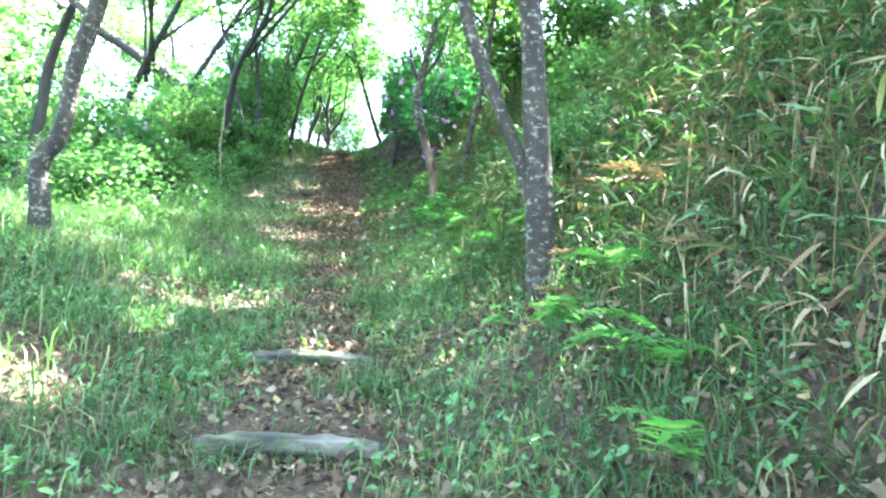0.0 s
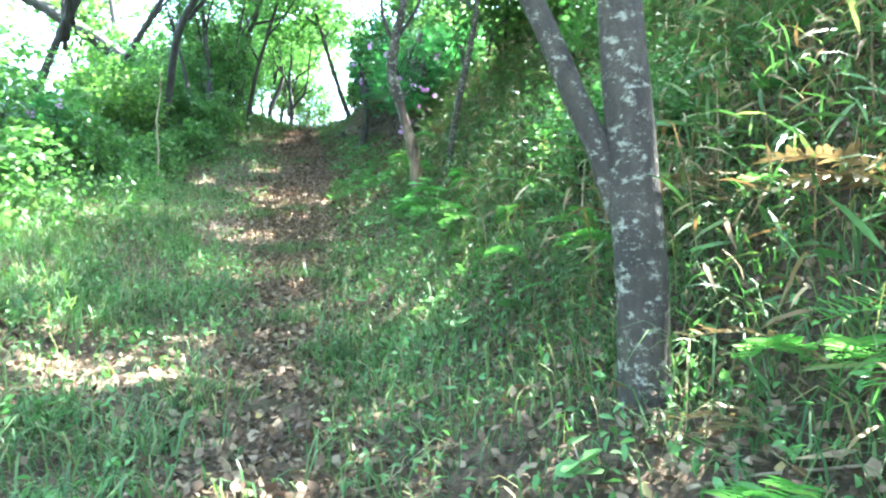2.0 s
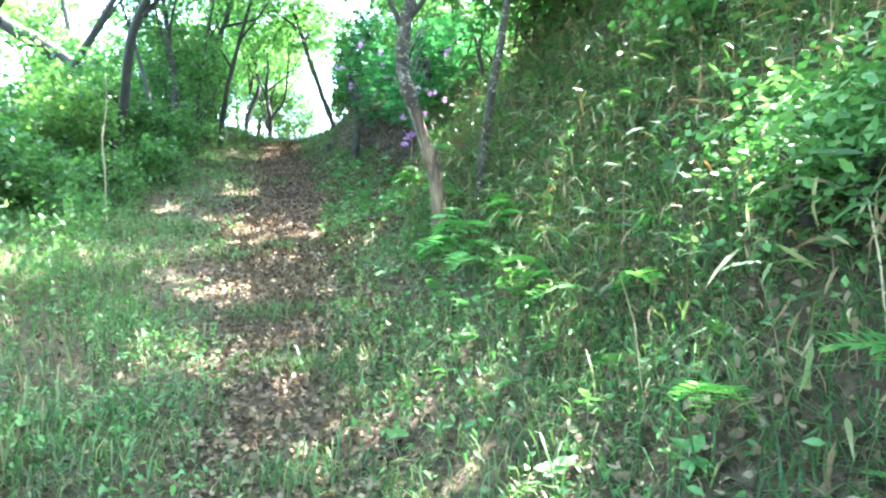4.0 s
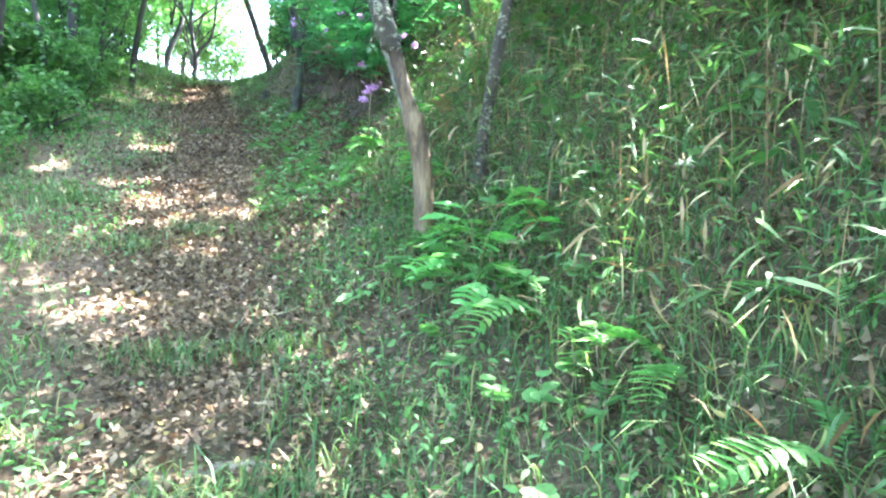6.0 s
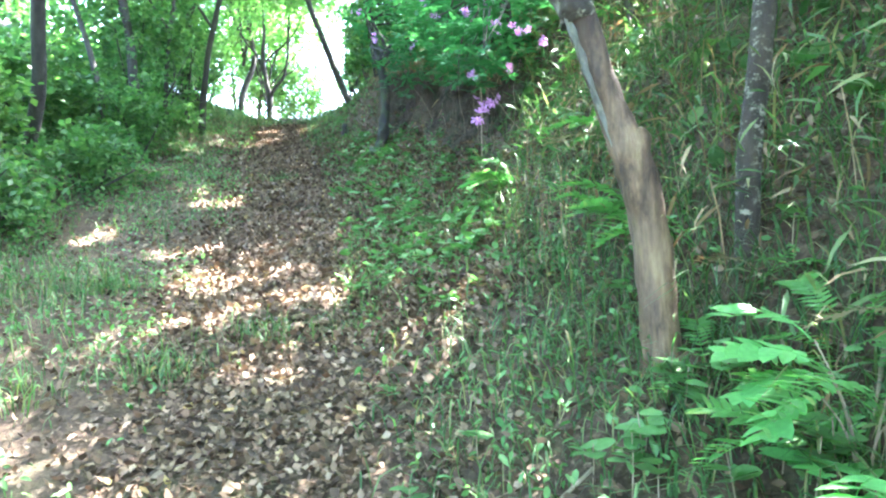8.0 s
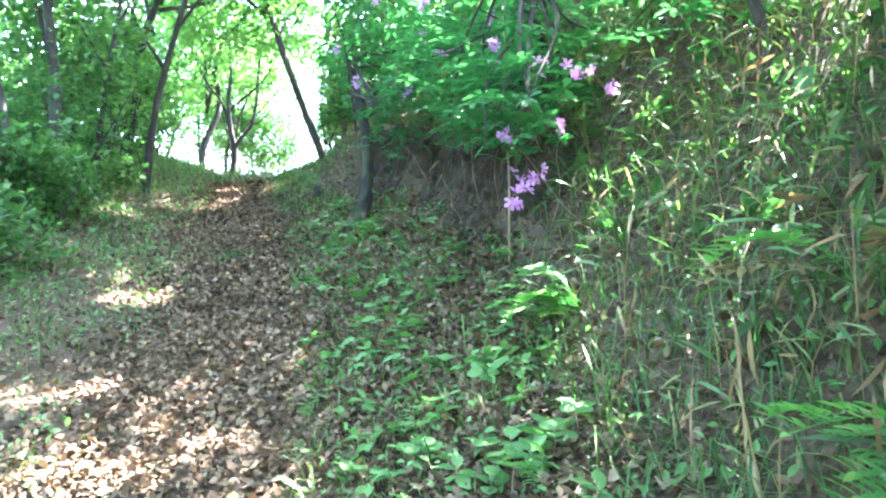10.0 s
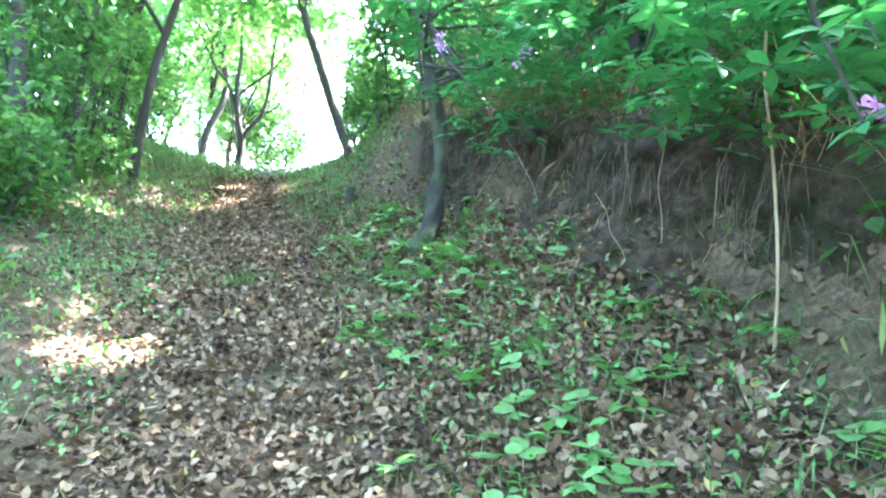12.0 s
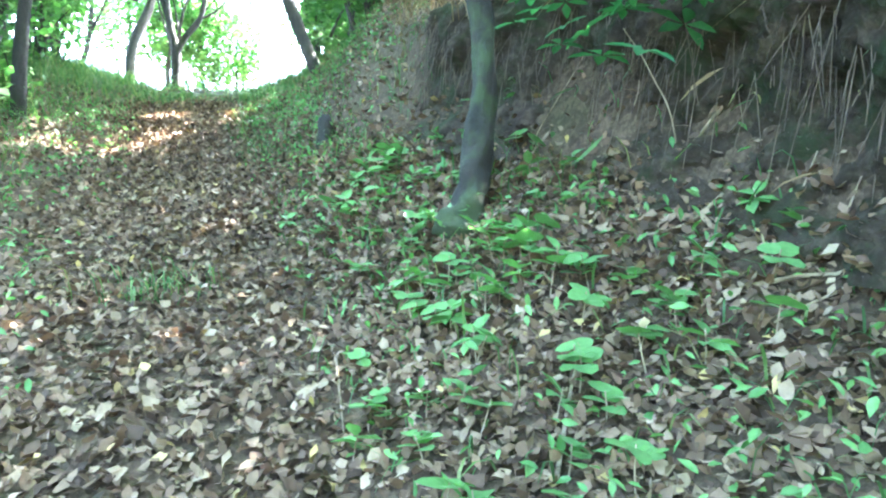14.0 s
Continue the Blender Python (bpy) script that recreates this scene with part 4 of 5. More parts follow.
# ---- shrubs ----
SHRUB = "dense green shrub at the edge of the trail"
SHRUB_ROWS_A = [(-5.4, 9.4, (1.1, 1.1, 0.6), 70, 34, M_BUSH, 0.075),
    (-6.8, 11.4, (1.5, 1.5, 1.1), 110, 36, M_BUSH, 0.085),
    (-5.7, 13.4, (0.9, 1.1, 0.65), 80, 34, M_BUSH, 0.075),
    (-6.8, 15.6, (1.2, 1.2, 1.3), 120, 36, M_CROWN, 0.085),
    (-6.0, 19.9, (1.2, 1.3, 1.7), 190, 36, M_BUSH, 0.08),
    (-7.2, 18.0, (1.3, 1.3, 1.25), 140, 36, M_BUSH, 0.09),
    (-7.9, 22.2, (1.6, 1.6, 1.3), 140, 36, M_BUSH, 0.1),
    (-6.1, 23.9, (0.9, 1.1, 1.5), 120, 36, M_BUSH, 0.08),
    (-8.6, 9.0, (1.6, 1.6, 1.2), 120, 36, M_CROWN, 0.09),
    (-9.0, 12.8, (1.8, 1.8, 1.2), 110, 36, M_CROWN, 0.1)]
SHRUB_ROWS_B = [(-6.6, 5.6, (1.2, 1.1, 0.6), 80, 34, M_BUSH, 0.08),
    (-5.6, 3.0, (0.9, 0.9, 0.5), 60, 34, M_CROWN, 0.075),
    (-2.1, 24.4, (0.7, 0.9, 1.1), 100, 34, M_BUSH, 0.075),
    (-0.9, 21.4, (1.0, 1.2, 1.2), 130, 36, M_BUSH, 0.08),
    (1.12, 6.25, (0.42, 0.6, 0.34), 120, 40, M_SEED, 0.034),
    (1.3, 5.75, (0.32, 0.4, 0.36), 80, 40, M_SEED, 0.034),
    (-5.3, 29.5, (1.0, 0.8, 0.5), 80, 34, M_FAR, 0.075),
    (-3.0, 29.6, (1.0, 0.7, 0.5), 80, 34, M_FAR, 0.075),
    (-5.5, 21.4, (0.6, 0.9, 1.9), 120, 36, M_BUSH, 0.08),
    (-6.6, 21.0, (1.2, 1.2, 2.6), 190, 36, M_BUSH, 0.09),
    (-6.2, 24.8, (0.8, 0.9, 1.9), 130, 36, M_BUSH, 0.08)]
SHRUB_ROWS_C = [(-5.3, 16.6, (0.7, 0.8, 0.5), 60, 34, M_BUSH, 0.065),
    (-5.5, 18.4, (0.6, 0.7, 0.8), 70, 34, M_BUSH, 0.065),
    (-5.6, 14.9, (0.6, 0.8, 0.45), 50, 34, M_BUSH, 0.065),
    (-1.9, 25.4, (0.6, 0.8, 1.5), 90, 36, M_BUSH, 0.08),
    (1.3, 12.3, (0.8, 0.8, 1.0), 110, 36, M_BUSH, 0.075),
    (2.3, 11.6, (0.9, 0.9, 1.1), 110, 36, M_BUSH, 0.08),
    (1.9, 8.6, (0.6, 0.7, 0.4), 60, 34, M_SEED, 0.055),
    (-7.0, 13.6, (1.0, 1.0, 1.15), 110, 36, M_BUSH, 0.085),
    (-9.6, 18.6, (1.4, 1.4, 0.9), 100, 36, M_CROWN, 0.1),
    (-8.0, 20.0, (1.4, 1.4, 0.85), 110, 36, M_CROWN, 0.1)]
SHRUB_ROWS_D = [(-1.6, 22.0, (0.7, 1.0, 1.6), 120, 36, M_BUSH, 0.08),
    (-0.2, 20.0, (1.2, 1.2, 1.8), 150, 36, M_BUSH, 0.085),
    (0.8, 17.8, (1.1, 1.1, 1.6), 140, 36, M_BUSH, 0.085),
    (-9.8, 10.5, (1.5, 1.5, 1.8), 130, 36, M_CROWN, 0.1),
    (-10, 7.0, (1.4, 1.4, 1.6), 120, 36, M_CROWN, 0.1),
    (-11, 13, (1.8, 1.8, 1.2), 120, 36, M_CROWN, 0.11),
    (-10.4, 16.5, (1.8, 1.8, 1.1), 120, 36, M_CROWN, 0.11),
    (-9.6, 23, (1.8, 1.8, 1.4), 150, 36, M_BUSH, 0.11),
    (-8.2, 26, (1.6, 1.6, 2.4), 150, 36, M_BUSH, 0.1),
    (0.2, 24, (1.4, 1.4, 1.8), 140, 36, M_BUSH, 0.1)]
SHRUB_ROWS_E = [(2.6, 10.6, (1.0, 1.2, 0.8), 90, 34, M_BUSH, 0.08),
    (3.0, 6.2, (1.0, 1.2, 0.8), 90, 34, M_BUSH, 0.08)]
for i, (x, y, rad, n, per, lf, size) in enumerate(SHRUB_ROWS_A + SHRUB_ROWS_B + SHRUB_ROWS_C + SHRUB_ROWS_D + SHRUB_ROWS_E):
    bush("shrub", x - (0.3 if y > 21 else 0), y, rad, int(n * (0.62 if rad[2] > 1.4 else 0.85)), per, SHRUB if lf is M_BUSH else "light green leafy shrub in broken sunlight", lf, size * 1.45, 100 + i, 11 if rad[2] > 1.4 else 7, 0.05 if rad[2] > 1 else 0.0)


# ---- azaleas with whorled leaves and pink flowers ----
def whorl():
    """Five leaves set round a twig's end, as one template."""
    v, f = [], []
    for k in range(5):
        a = 2 * np.pi * k / 5 + 0.2 * (k % 2)
        c, s_ = np.cos(a), np.sin(a)
        o = len(v)
        for x, y, z in [(0, 0.05, 0), (0.21, 0.55, 0.05), (0.13, 0.86, -0.02), (0, 1.06, -0.1), (-0.13, 0.86, -0.02), (-0.21, 0.55, 0.05), (0, 0.5, -0.02)]:
            v.append((x * c - y * s_, x * s_ + y * c, z))
        f += [(o, o + 1, o + 6), (o + 1, o + 2, o + 6), (o + 2, o + 3, o + 6), (o + 3, o + 4, o + 6), (o + 4, o + 5, o + 6), (o + 5, o, o + 6)]
    return v, f


WHORL, WHORL_F = whorl()


def blossom_mesh():
    """One five-petalled flower."""
    petal = [(0, 0, 0), (0.2, 0.45, 0.12), (0.24, 0.8, 0.16), (0, 1, 0.1), (-0.24, 0.8, 0.16), (-0.2, 0.45, 0.12), (0, 0.55, 0.06)]
    pf = [(0, 1, 6), (1, 2, 6), (2, 3, 6), (3, 4, 6), (4, 5, 6), (5, 0, 6)]
    rot = turns(2 * np.pi * np.arange(5) / 5, np.full(5, 0.35), np.zeros(5))
    return fill_mesh(bpy.data.meshes.new("blossom"), *spread(petal, pf, np.zeros((5, 3)), rot, np.full(5, 0.042)), M_PETAL)


BLOSSOM = blossom_mesh()
STALK = fill_mesh(bpy.data.meshes.new("flower_cluster"), *tube([(0, 0, -0.05, 0.003), (0, 0, -0.02, 0.003), (0, 0, 0.005, 0.006)], 6, 2, 0, 0), M_STEM)


def azalea(x, y, trunk, parts_at, seed, label, flowers=(), bark=M_BARK_MOSS, sides=10):
    """Trunk through points given from its base; leaf masses (centre, radii, count) and flowers are in world metres."""
    z = float(land(x, y)) - 0.06
    o = np.array([x, y, z])
    t = empty_at("azalea", x, y, z, label, "azalea")
    rng = np.random.default_rng(seed)
    link_mesh("trunk", *tube(trunk, sides + 4, 8, 0.11, seed), bark, t)
    top = np.array(trunk[-1][:3])
    for centre, radii, n in parts_at:
        c = np.array(centre) - o
        n = int(n * 0.75)
        u = rng.normal(size=(n, 3))
        u /= np.linalg.norm(u, axis=1)[:, None]
        p = c + u * (rng.uniform(0.1, 1, n) ** 0.5)[:, None] * np.array(radii)
        p[:, 2] = c[2] + np.round((p[:, 2] - c[2]) / 0.22) * 0.22 + rng.normal(size=n) * 0.04
        wp = p + o
        p = p[open_to_sun(wp, clear_of_walk(wp, 0.8)) & (wp[:, 2] > land(wp[:, 0], wp[:, 1]) + 0.1)]
        m = len(p)
        if not m:
            continue
        s = rng.uniform(0.075, 0.135, m)
        link_mesh("foliage", *spread(WHORL, WHORL_F, p, turns(rng.uniform(0, 6.28, m), rng.normal(0, 0.3, m), rng.normal(0, 0.3, m)), s), M_AZALEA, t)
        for k in range(7):
            e = p[rng.integers(m)]
            a = top * rng.uniform(0.5, 1.0)
            mid = (a + e) / 2 + rng.normal(size=3) * 0.08
            link_mesh("branch", *tube([(*a, 0.018), (*mid, 0.012), (*e, 0.004)], 5, 4, 0.05, k), M_BARK_DARK, t)
    for fx, fy, fz in flowers:
        ob = new("flower_cluster", STALK)
        for _ in range(5):
            bl = new("blossom", BLOSSOM)
            bl.parent = ob
            bl.location, bl.rotation_euler = rng.normal(size=3) * 0.03, rng.normal(size=3) * 0.7
        ob.parent = t
        ob.location = np.array([fx, fy, fz]) - o
        ob.rotation_euler = (rng.normal() * 0.5 + 0.6, rng.normal() * 0.5, rng.uniform(0, 6))
        sc = rng.uniform(0.8, 1.3)
        ob.scale = (sc, sc, sc)
        tagged(ob, "pale purple-pink azalea blossoms")


AZ = "leafy azalea with whorled leaves and pink flowers hanging over the bank"
azalea(-1.5, 17.3, [(-0.16, -0.12, -0.05, 0.11), (-0.06, -0.05, 0.12, 0.085), (0, 0, 0.4, 0.072), (0.04, 0, 0.9, 0.06), (-0.05, 0.1, 1.5, 0.05), (-0.2, 0.2, 2.3, 0.03)],
       [((-1.2, 17.2, 7.0), (1.0, 1.2, 0.9), 420), ((-0.5, 16.6, 6.6), (0.9, 1.0, 0.7), 300), ((-1.15, 16.5, 5.9), (0.4, 0.5, 0.4), 70)], 201, "azalea with a mossy trunk and pink flowers", [(-1.55, 16.6, 6.3), (-1.3, 16.0, 6.9), (-0.9, 15.9, 6.5), (-1.75, 16.8, 6.75), (-1.0, 16.2, 6.1)])
azalea(0.1, 14.7, [(0, 0, -0.05, 0.04), (-0.1, -0.05, 0.5, 0.035), (-0.25, -0.1, 1.0, 0.03), (-0.3, -0.1, 1.6, 0.02)],
       [((-0.35, 14.6, 5.5), (0.75, 0.8, 0.42), 300), ((0.2, 14.9, 6.3), (0.9, 1.0, 0.7), 330), ((-0.45, 13.8, 5.15), (0.35, 0.4, 0.3), 60)], 202, AZ,
       [(-0.5, 13.68, 4.6), (-0.46, 13.66, 4.68), (-0.38, 13.7, 4.7), (-0.55, 13.75, 4.95), (-0.2, 13.75, 5.05), (-0.3, 13.8, 5.45), (-0.55, 13.9, 5.6), (-0.1, 13.6, 5.3), (0.05, 13.6, 5.2)], M_BARK_DARK, 7)
azalea(-0.25, 16.1, [(0, 0, -0.05, 0.045), (-0.05, -0.02, 0.5, 0.04), (-0.2, 0, 1.1, 0.03)], [((-0.6, 15.7, 6.1), (0.8, 0.8, 0.6), 280), ((0.1, 16.0, 6.7), (0.9, 0.9, 0.7), 260)], 203, AZ,
       [(-0.8, 15.1, 6.0), (-0.4, 15.1, 6.3), (-0.9, 15.2, 6.5)], M_BARK_DARK, 7)
azalea(0.7, 12.9, [(0, 0, -0.05, 0.035), (-0.1, 0.1, 0.6, 0.03), (-0.2, 0.2, 1.2, 0.02)], [((0.5, 13.3, 6.0), (0.8, 0.8, 0.6), 220)], 204, AZ, [(0.1, 12.9, 5.7)], M_BARK_DARK, 7)
azalea(-6.2, 12.4, [(0, 0, -0.05, 0.035), (0.05, 0.05, 0.6, 0.03), (0.1, 0.1, 1.2, 0.02)], [((-6.2, 12.4, 4.3), (0.7, 0.7, 0.5), 160)], 205, "azalea with pink flowers among the shrubs", [(-5.8, 12.0, 4.5), (-6.1, 11.8, 4.3)], M_BARK_DARK, 7)


# ---- ferns ----
def frond_mesh(name, length, pairs, width, arch, material, seed, broad=1.1):
    """A fern frond that arches out along y, with tapering leaflets in pairs along its stalk."""
    rng = np.random.default_rng(seed)
    ts = np.linspace(0, 1, 9)
    line = [(0.02 * np.sin(3 * t + seed), length * t * (1 - 0.12 * arch * t), length * (arch * t - (arch + 0.15) * t * t * 0.95), 0.0035 * (1 - 0.8 * t)) for t in ts]
    sets = [tube(line, 4, 1, 0, 0)]
    P, Y, S = [], [], []
    for k in range(pairs):
        t = 0.16 + 0.84 * (k + 0.5) / pairs
        i = min(int(t * 8), 7)
        a, b = np.array(line[i][:3]), np.array(line[i + 1][:3])
        p = a + (b - a) * (t * 8 - i)
        w = width * np.sin(np.pi * min(0.98, 0.16 + 0.84 * (1 - t) ** 0.75)) ** 0.8
        for side in (-1, 1):
            P.append(p), Y.append(-side * (1.25 - 0.35 * t) + rng.normal() * 0.06), S.append(w * rng.uniform(0.9, 1.08))
    P, Y, S = np.array(P), np.array(Y), np.array(S)
    form = [(0, 0, 0), (0.11, 0.1, 0.01), (0.12, 0.4, 0.03), (0.075, 0.75, 0.0), (0, 1, -0.07), (-0.075, 0.75, 0.0), (-0.12, 0.4, 0.03), (-0.11, 0.1, 0.01), (0, 0.5, 0)]
    rot = turns(Y, rng.normal(-0.05, 0.1, len(Y)), rng.normal(0, 0.15, len(Y)))
    sets.append(spread(form, ROUND_F, P, rot, np.stack([S * broad, S, S], 1)))
    return fill_mesh(bpy.data.meshes.new(name), *joined(sets), material)


FRONDS = [frond_mesh("frond", 0.6, 17, 0.13, 0.75, M_FERN, 1), frond_mesh("frond", 0.5, 15, 0.12, 0.55, M_FERN, 2), frond_mesh("frond", 0.68, 19, 0.13, 0.9, M_FERN, 3)]
BROAD_FRONDS = [frond_mesh("frond", 0.36, 6, 0.13, 0.5, M_LOBED, 5, 2.5), frond_mesh("frond", 0.3, 5, 0.12, 0.35, M_LOBED, 6, 2.7)]
DRY_FRONDS = [frond_mesh("frond", 0.6, 15, 0.11, 0.5, M_FERN_DRY, 4)]


def fern(x, y, count, size, seed, toward=None, dry=0, lift=0.0):
    z = float(land(x, y)) + lift
    t = empty_at("fern", x, y, z - 0.01, "fresh green fern with arching feathery fronds" if not dry else "fern with both green and dried brown fronds", "fern", "ferns on the bank")
    rng = np.random.default_rng(seed)
    link_mesh("stalk_base", *tube([(0, 0, -0.03 - lift, 0.02), (0, 0, 0.04, 0.014)], 6, 2, 0.1, seed), M_STEM, t)
    for k in range(max(3, int(count * 0.75))):
        a = (rng.uniform(0, 360) if toward is None else toward + rng.normal() * 42)
        ob = new("frond", (DRY_FRONDS[0] if k < dry else FRONDS[rng.integers(3)]))
        ob.parent = t
        ob.matrix_basis = pose(0, 0, 0.02, rng.uniform(4, 34), rng.uniform(-18, 18), a) @ Matrix.Scale(size * rng.uniform(0.8, 1.15), 4)


FERN_ROWS_A = [(0.96, 2.54, 7, 0.95, 80, 0),
    (1.05, 2.17, 4, 0.95, 20, 0),
    (0.78, 1.93, 5, 0.8, 70, 0),
    (1.15, 3.32, 6, 0.8, None, 0),
    (1.27, 4.34, 6, 0.9, None, 3),
    (0.31, 8.81, 6, 0.7, None, 0),
    (0.73, 7.55, 5, 0.7, None, 0),
    (1.00, 3.58, 6, 0.9, 90, 1),
    (0.71, 3.30, 5, 0.8, 90, 0),
    (1.08, 4.97, 5, 0.7, None, 0),
    (0.54, 5.94, 5, 0.8, 80, 0),
    (0.86, 5.49, 6, 0.9, 90, 0),
    (0.65, 5.34, 4, 0.7, None, 0),
    (-0.12, 10.20, 6, 0.7, None, 0)]
FERN_ROWS_B = [(0.49, 7.22, 5, 0.7, None, 0),
    (0.89, 5.04, 5, 0.9, 90, 0),
    (-0.02, 9.64, 6, 0.75, 70, 0),
    (0.15, 8.68, 6, 0.85, 60, 0),
    (0.22, 9.94, 6, 0.7, None, 0),
    (-0.35, 13.24, 5, 0.6, None, 0),
    (0.39, 7.88, 5, 0.8, 80, 0),
    (0.20, 9.58, 7, 0.75, None, 0),
    (0.20, 10.40, 6, 0.65, None, 1),
    (-0.05, 11.63, 4, 0.6, None, 0),
    (-0.37, 13.68, 4, 0.6, None, 0),
    (0.39, 9.75, 5, 0.7, None, 2),
    (-0.32, 13.22, 6, 0.6, None, 0),
    (0.03, 11.25, 7, 0.75, 70, 0)]
FERN_ROWS_C = [(0.19, 12.52, 6, 0.8, None, 3),
    (0.21, 11.89, 5, 0.8, None, 2),
    (-0.73, 12.31, 3, 0.35, None, 0),
    (0.12, 10.77, 5, 0.8, 80, 0),
    (-0.29, 13.32, 6, 0.7, 60, 0),
    (-0.40, 14.77, 3, 0.4, None, 0),
    (-0.38, 14.56, 3, 0.45, None, 0),
    (-1.43, 16.95, 3, 0.3, None, 0),
    (1.4, 3.8, 6, 1.1, 100, 5),
    (1.2, 4.6, 6, 1.0, 100, 4),
    (1.55, 3.2, 6, 1.1, 90, 4),
    (1.3, 2.9, 5, 1.0, 80, 3),
    (0.8, 3.55, 4, 0.7, 60, 3)]
FERNS = FERN_ROWS_A + FERN_ROWS_B + FERN_ROWS_C
for i, row in enumerate(FERNS):
    fern(*row[:3], row[3] * (0.75 if row[1] < 6.2 else 1.0), 300 + i, row[4], row[5])
# the full fern clump by the bare trunk and the broad-leaved plant in it
def lobed_fern(x, y, count, height, seed):
    """Erect stalks, each ending in a broad frond with few wide lobes."""
    g = np.random.default_rng(seed)
    z = float(land(x, y))
    t = empty_at("lobed_fern", x, y, z - 0.01, "bright green fern with broad lobed fronds beside the bare trunk", "fern", "lobed ferns on the bank")
    for k in range(count):
        a = g.uniform(0, 360)
        r, h = g.uniform(0.03, 0.16), height * g.uniform(0.4, 1.0)
        ex, ey = -math.sin(radians(a)) * r, math.cos(radians(a)) * r
        link_mesh("stalk", *tube([(0, 0, -0.03, 0.004), (ex * 0.4, ey * 0.4, h * 0.6, 0.003), (ex, ey, h, 0.0025)], 5, 3, 0, k), M_STEM, t)
        ob = new("frond", BROAD_FRONDS[g.integers(2)])
        ob.parent = t
        ob.matrix_basis = pose(ex, ey, h, g.uniform(-12, 20), g.uniform(-20, 20), a) @ Matrix.Scale(g.uniform(0.6, 0.9), 4)


lobed_fern(0.02, 9.62, 6, 0.42, 395)
lobed_fern(-0.1, 9.4, 5, 0.3, 396)
lobed_fern(0.12, 9.35, 5, 0.38, 397)
lobed_fern(-0.02, 9.15, 4, 0.2, 398)
lobed_fern(-0.42, 13.55, 4, 0.15, 399)
fern(0.1, 9.62, 10, 0.75, 390, None, 0, 0.12)
fern(-0.08, 9.3, 8, 0.62, 391, None, 0, 0.1)


# ---- seedlings ----
def herb_parts(count, leaf_len, height, seed, form, faces):
    rng = np.random.default_rng(seed)
    out = []
    for k in range(count):
        a = 2 * np.pi * k / count + rng.normal() * 0.3
        me = bpy.data.meshes.new("leaf")
        v, f, t = spread(form, faces, np.zeros((1, 3)), turns(np.array([a]), np.array([rng.normal(0.1, 0.2)]), np.array([rng.normal(0, 0.2)])), np.array([leaf_len * rng.uniform(0.75, 1.15)]))
        fill_mesh(me, v, f, t, M_SEED)
        out.append((me, (0.004 * np.cos(a), 0.004 * np.sin(a), height * rng.uniform(0.55, 1.0))))
    return out


def seedling(count, leaf_len, height, seed, form, faces, name, label, group):
    ob = link_mesh(name, *tube([(0, 0, -0.02, 0.003), (0.003, 0, height * 0.5, 0.0025), (0, 0.003, height, 0.0015)], 5, 2, 0, seed), M_STEM)
    tagged(ob, label, "seedling", group)
    for me, loc in herb_parts(count, leaf_len, height, seed, form, faces):
        lf = new("leaf", me)
        lf.parent, lf.location = ob, loc
    return ob


KINDS = [seedling(5, 0.07, 0.1, 401, ROUND, ROUND_F, "seedling", "small round-leaved green seedling growing through leaf litter", "seedlings in the leaf litter"),
         seedling(4, 0.085, 0.14, 402, ROUND, ROUND_F, "seedling", "small round-leaved green seedling growing through leaf litter", "seedlings in the leaf litter"),
         seedling(6, 0.09, 0.12, 403, LEAF, LEAF_F, "seedling", "small pointed-leaved green seedling growing through leaf litter", "seedlings in the leaf litter")]
rng = np.random.default_rng(44)
made = 0
while made < 270:
    y = rng.uniform(12.2, 18.5) if rng.uniform() < 0.85 else rng.uniform(5, 12.2)
    d = rng.normal(1.15, 0.42)
    x = float(trail_x(y)) + d
    if d < 0.5 or d > 2.2 or rng.uniform() > patchy(np.array(x * 1.0), np.array(y * 1.0), 1.8) * 1.2:
        continue
    m = pose(x, y, float(land(x, y)), rng.normal() * 8, rng.normal() * 8, rng.uniform(0, 360))
    k = KINDS[rng.integers(3)]
    if made < 3:
        k = KINDS[made]
        k.matrix_basis = m
    else:
        copy_thing(k, m).scale = (1, 1, 1)
    made += 1

# ---- dead sticks, hanging stems and a mossy stump ----
for i in range(60):
    y = rng.uniform(12.5, 17.8) if i < 40 else rng.uniform(2.5, 12)
    x = float(trail_x(y)) + rng.uniform(0.5, 2.0)
    a, L = rng.uniform(0, 6.28), rng.uniform(0.15, 0.55)
    pts = []
    for k in range(4):
        px, py = x + np.cos(a) * L * (k / 3 - 0.5), y + np.sin(a) * L * (k / 3 - 0.5)
        pts.append((px - x, py - y, float(land(px, py)) - float(land(x, y)) + 0.012 + rng.uniform(0, 0.02), 0.008 * (1 - 0.2 * k) * rng.uniform(0.6, 1.2)))
    ob = link_mesh("dead_stick", *tube(pts, 6, 3, 0.08, i), M_STEM)
    ob.location = (x, y, float(land(x, y)))
    tagged(ob, "pale dry stick lying in the leaf litter", "stick", "fallen sticks")


def hanging_stem(x, y, top, thick, seed, dx=0.0, dy=0.0):
    g = np.random.default_rng(seed)
    z = float(land(x, y))
    pts = [(dx * k + g.normal() * 0.02, dy * k + g.normal() * 0.02, -0.05 + (top + 0.05) * k, thick * (1.1 - 0.4 * k)) for k in (0, 0.2, 0.4, 0.6, 0.8, 1.0)]
    ob = link_mesh("bare_sapling", *tube(pts, 6, 4, 0.06, seed), M_STEM)
    ob.location = (x, y, z)
    tagged(ob, "thin bare woody sapling rising from the bank", "sapling", "bare saplings on the bank")


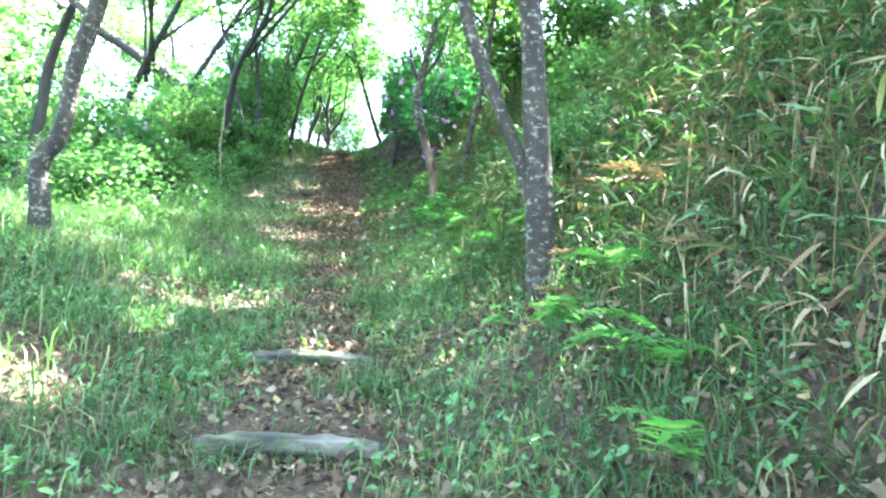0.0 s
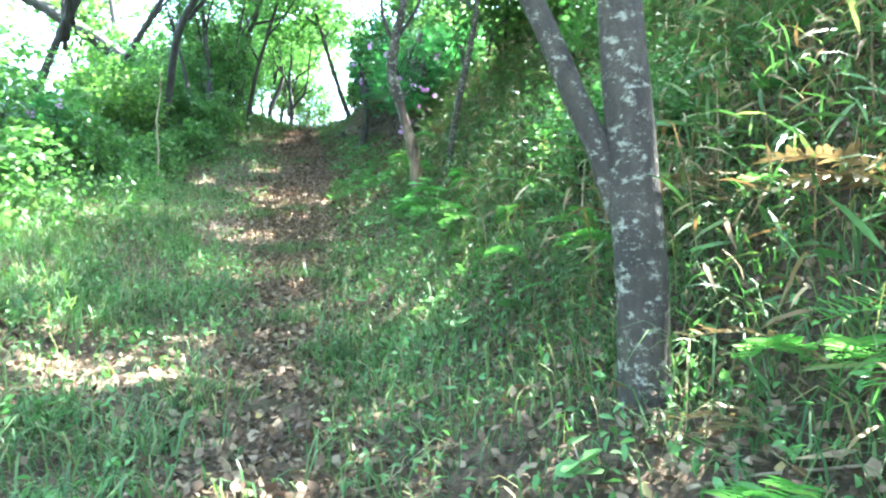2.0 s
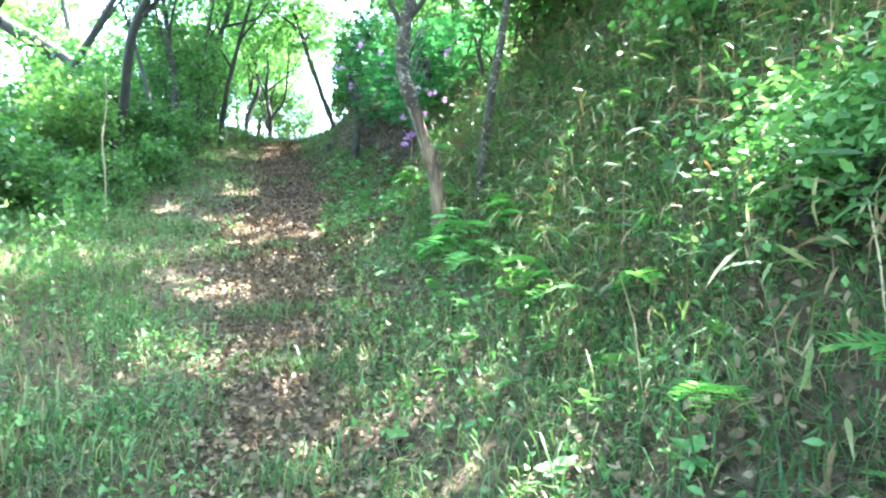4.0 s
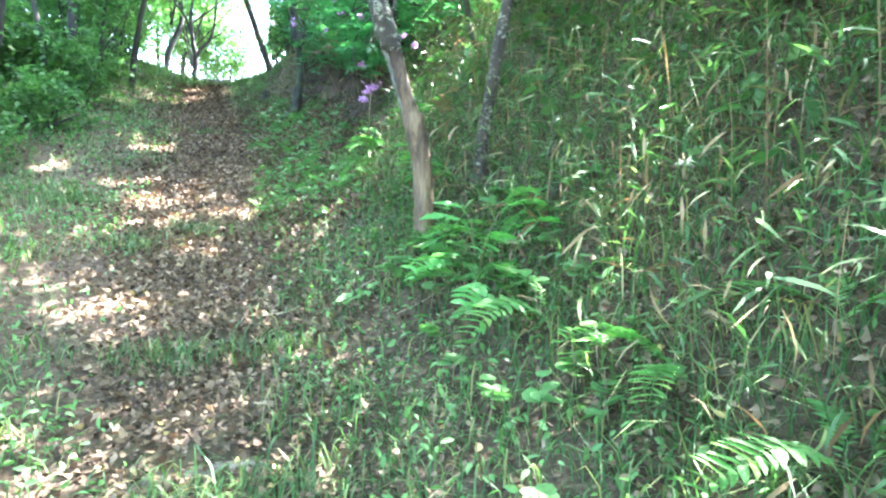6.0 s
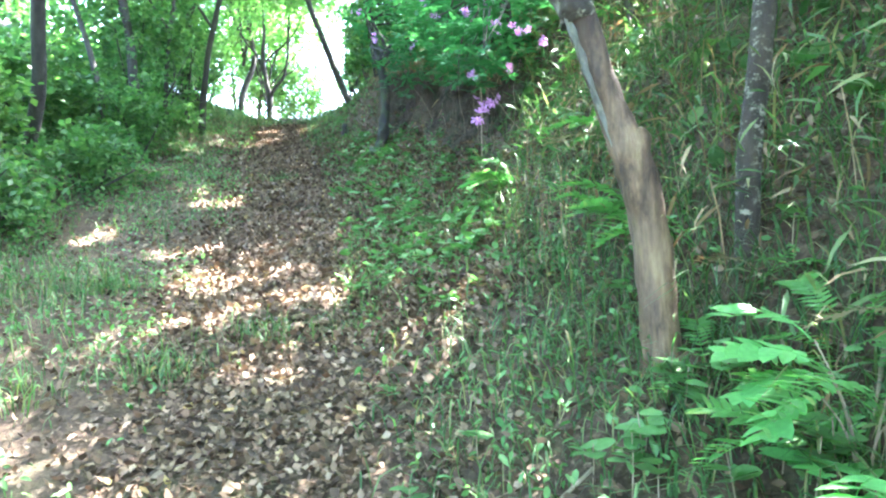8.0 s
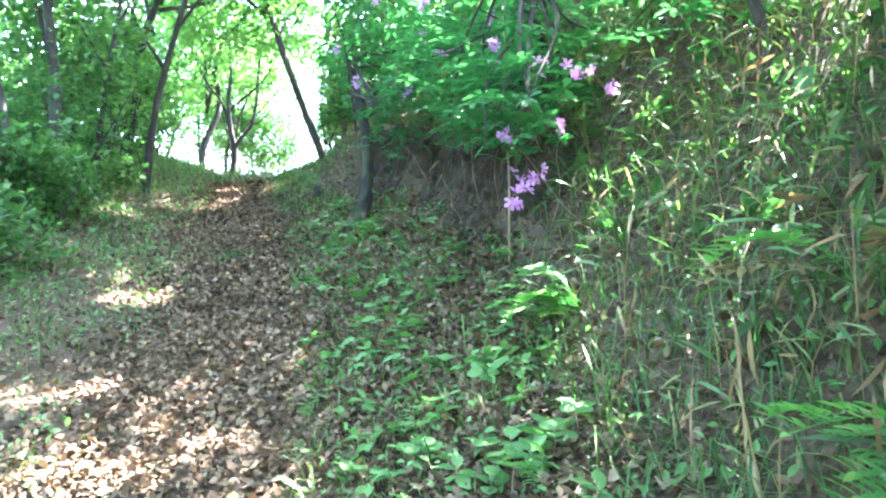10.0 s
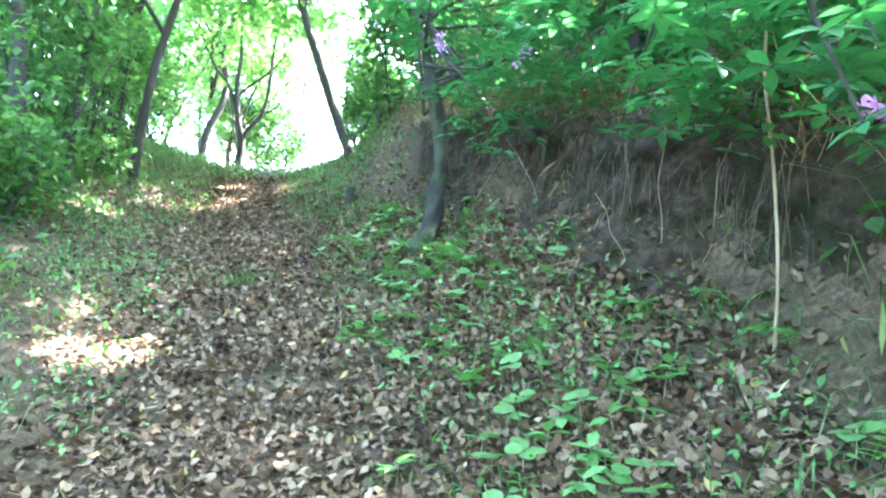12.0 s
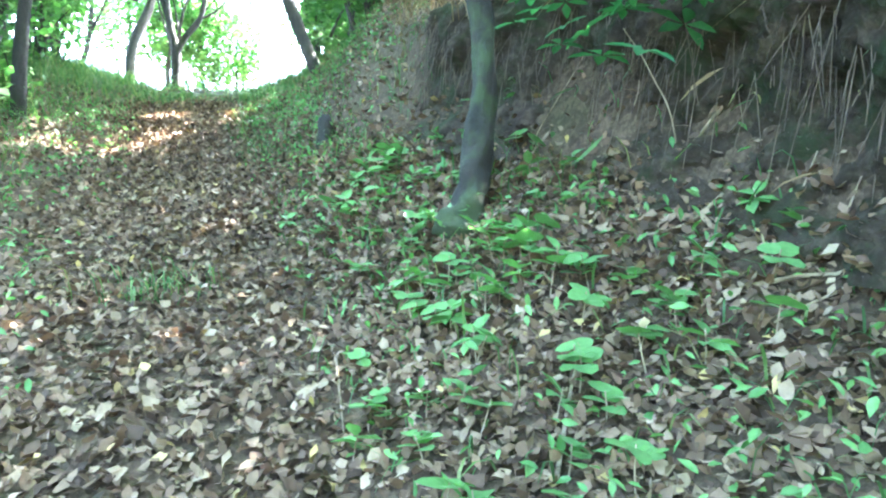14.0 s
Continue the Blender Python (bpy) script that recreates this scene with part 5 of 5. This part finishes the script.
hanging_stem(-0.42, 14.5, 2.0, 0.007, 1, 0.05, 0.02)
hanging_stem(-4.7, 13.1, 2.2, 0.013, 3, -0.05, 0.1)
for i in range(44):
    y = rng.uniform(7.6, 10.2) if i < 18 else rng.uniform(2.5, 12)
    x = float(trail_x(y)) + rng.uniform(1.0, 1.9 if i < 26 else 3.2)
    big = pose(x, y, float(land(x, y)), rng.normal() * 8, rng.normal() * 8, rng.uniform(0, 360))
    if i:
        copy_thing(HERB, big).scale = (1, 1, 1)
    else:
        HERB = seedling(8, 0.085, 0.2, 404, ROUND, ROUND_F, "herb", "bright green broad-leaved herb beside the ferns", "broad-leaved herbs on the bank")
        HERB.matrix_basis = big
for i in range(18):
    y = rng.uniform(13.6, 18.0)
    x = float(trail_x(y)) + float(np.interp(y, B_Y, B_B)) + rng.uniform(-0.1, 0.5)
    hanging_stem(x, y, rng.uniform(0.4, 1.0), rng.uniform(0.002, 0.0035), 10 + i, rng.normal() * 0.25 - 0.1, rng.normal() * 0.2)

# fine roots that hang from the lip of the bare earth bank
strands = []
for i in range(460):
    y = rng.uniform(14.5, 18.8)
    h = rng.uniform(0.45, 0.9)
    x, z = bank_point(y, h)
    L = min(rng.uniform(0.08, 0.5), h - 0.05)
    sway = rng.normal(size=2) * 0.05
    pts = [(x + 0.03 - 0.05 * k + sway[0] * k, y + sway[1] * k, z - L * k + 0.02, 0.0026 * (1 - 0.6 * k)) for k in (0, 0.35, 0.7, 1.0)]
    strands.append(tube(pts, 4, 3, 0, 0))
tagged(link_mesh("hanging_roots", *joined(strands), M_ROOT), "fine brown roots hanging down the bare earth bank", "roots", kind="stuff")

stump = link_mesh("mossy_stump", *tube([(0, 0, -0.1, 0.07), (0, 0, 0.05, 0.062), (0.01, 0, 0.2, 0.055), (0.01, 0, 0.24, 0.03)], 10, 4, 0.08, 9), M_BARK_MOSS)
stump.location = (-2.3, 19.6, float(land(-2.3, 19.6)))
tagged(stump, "short mossy stump on the bank", "stump")
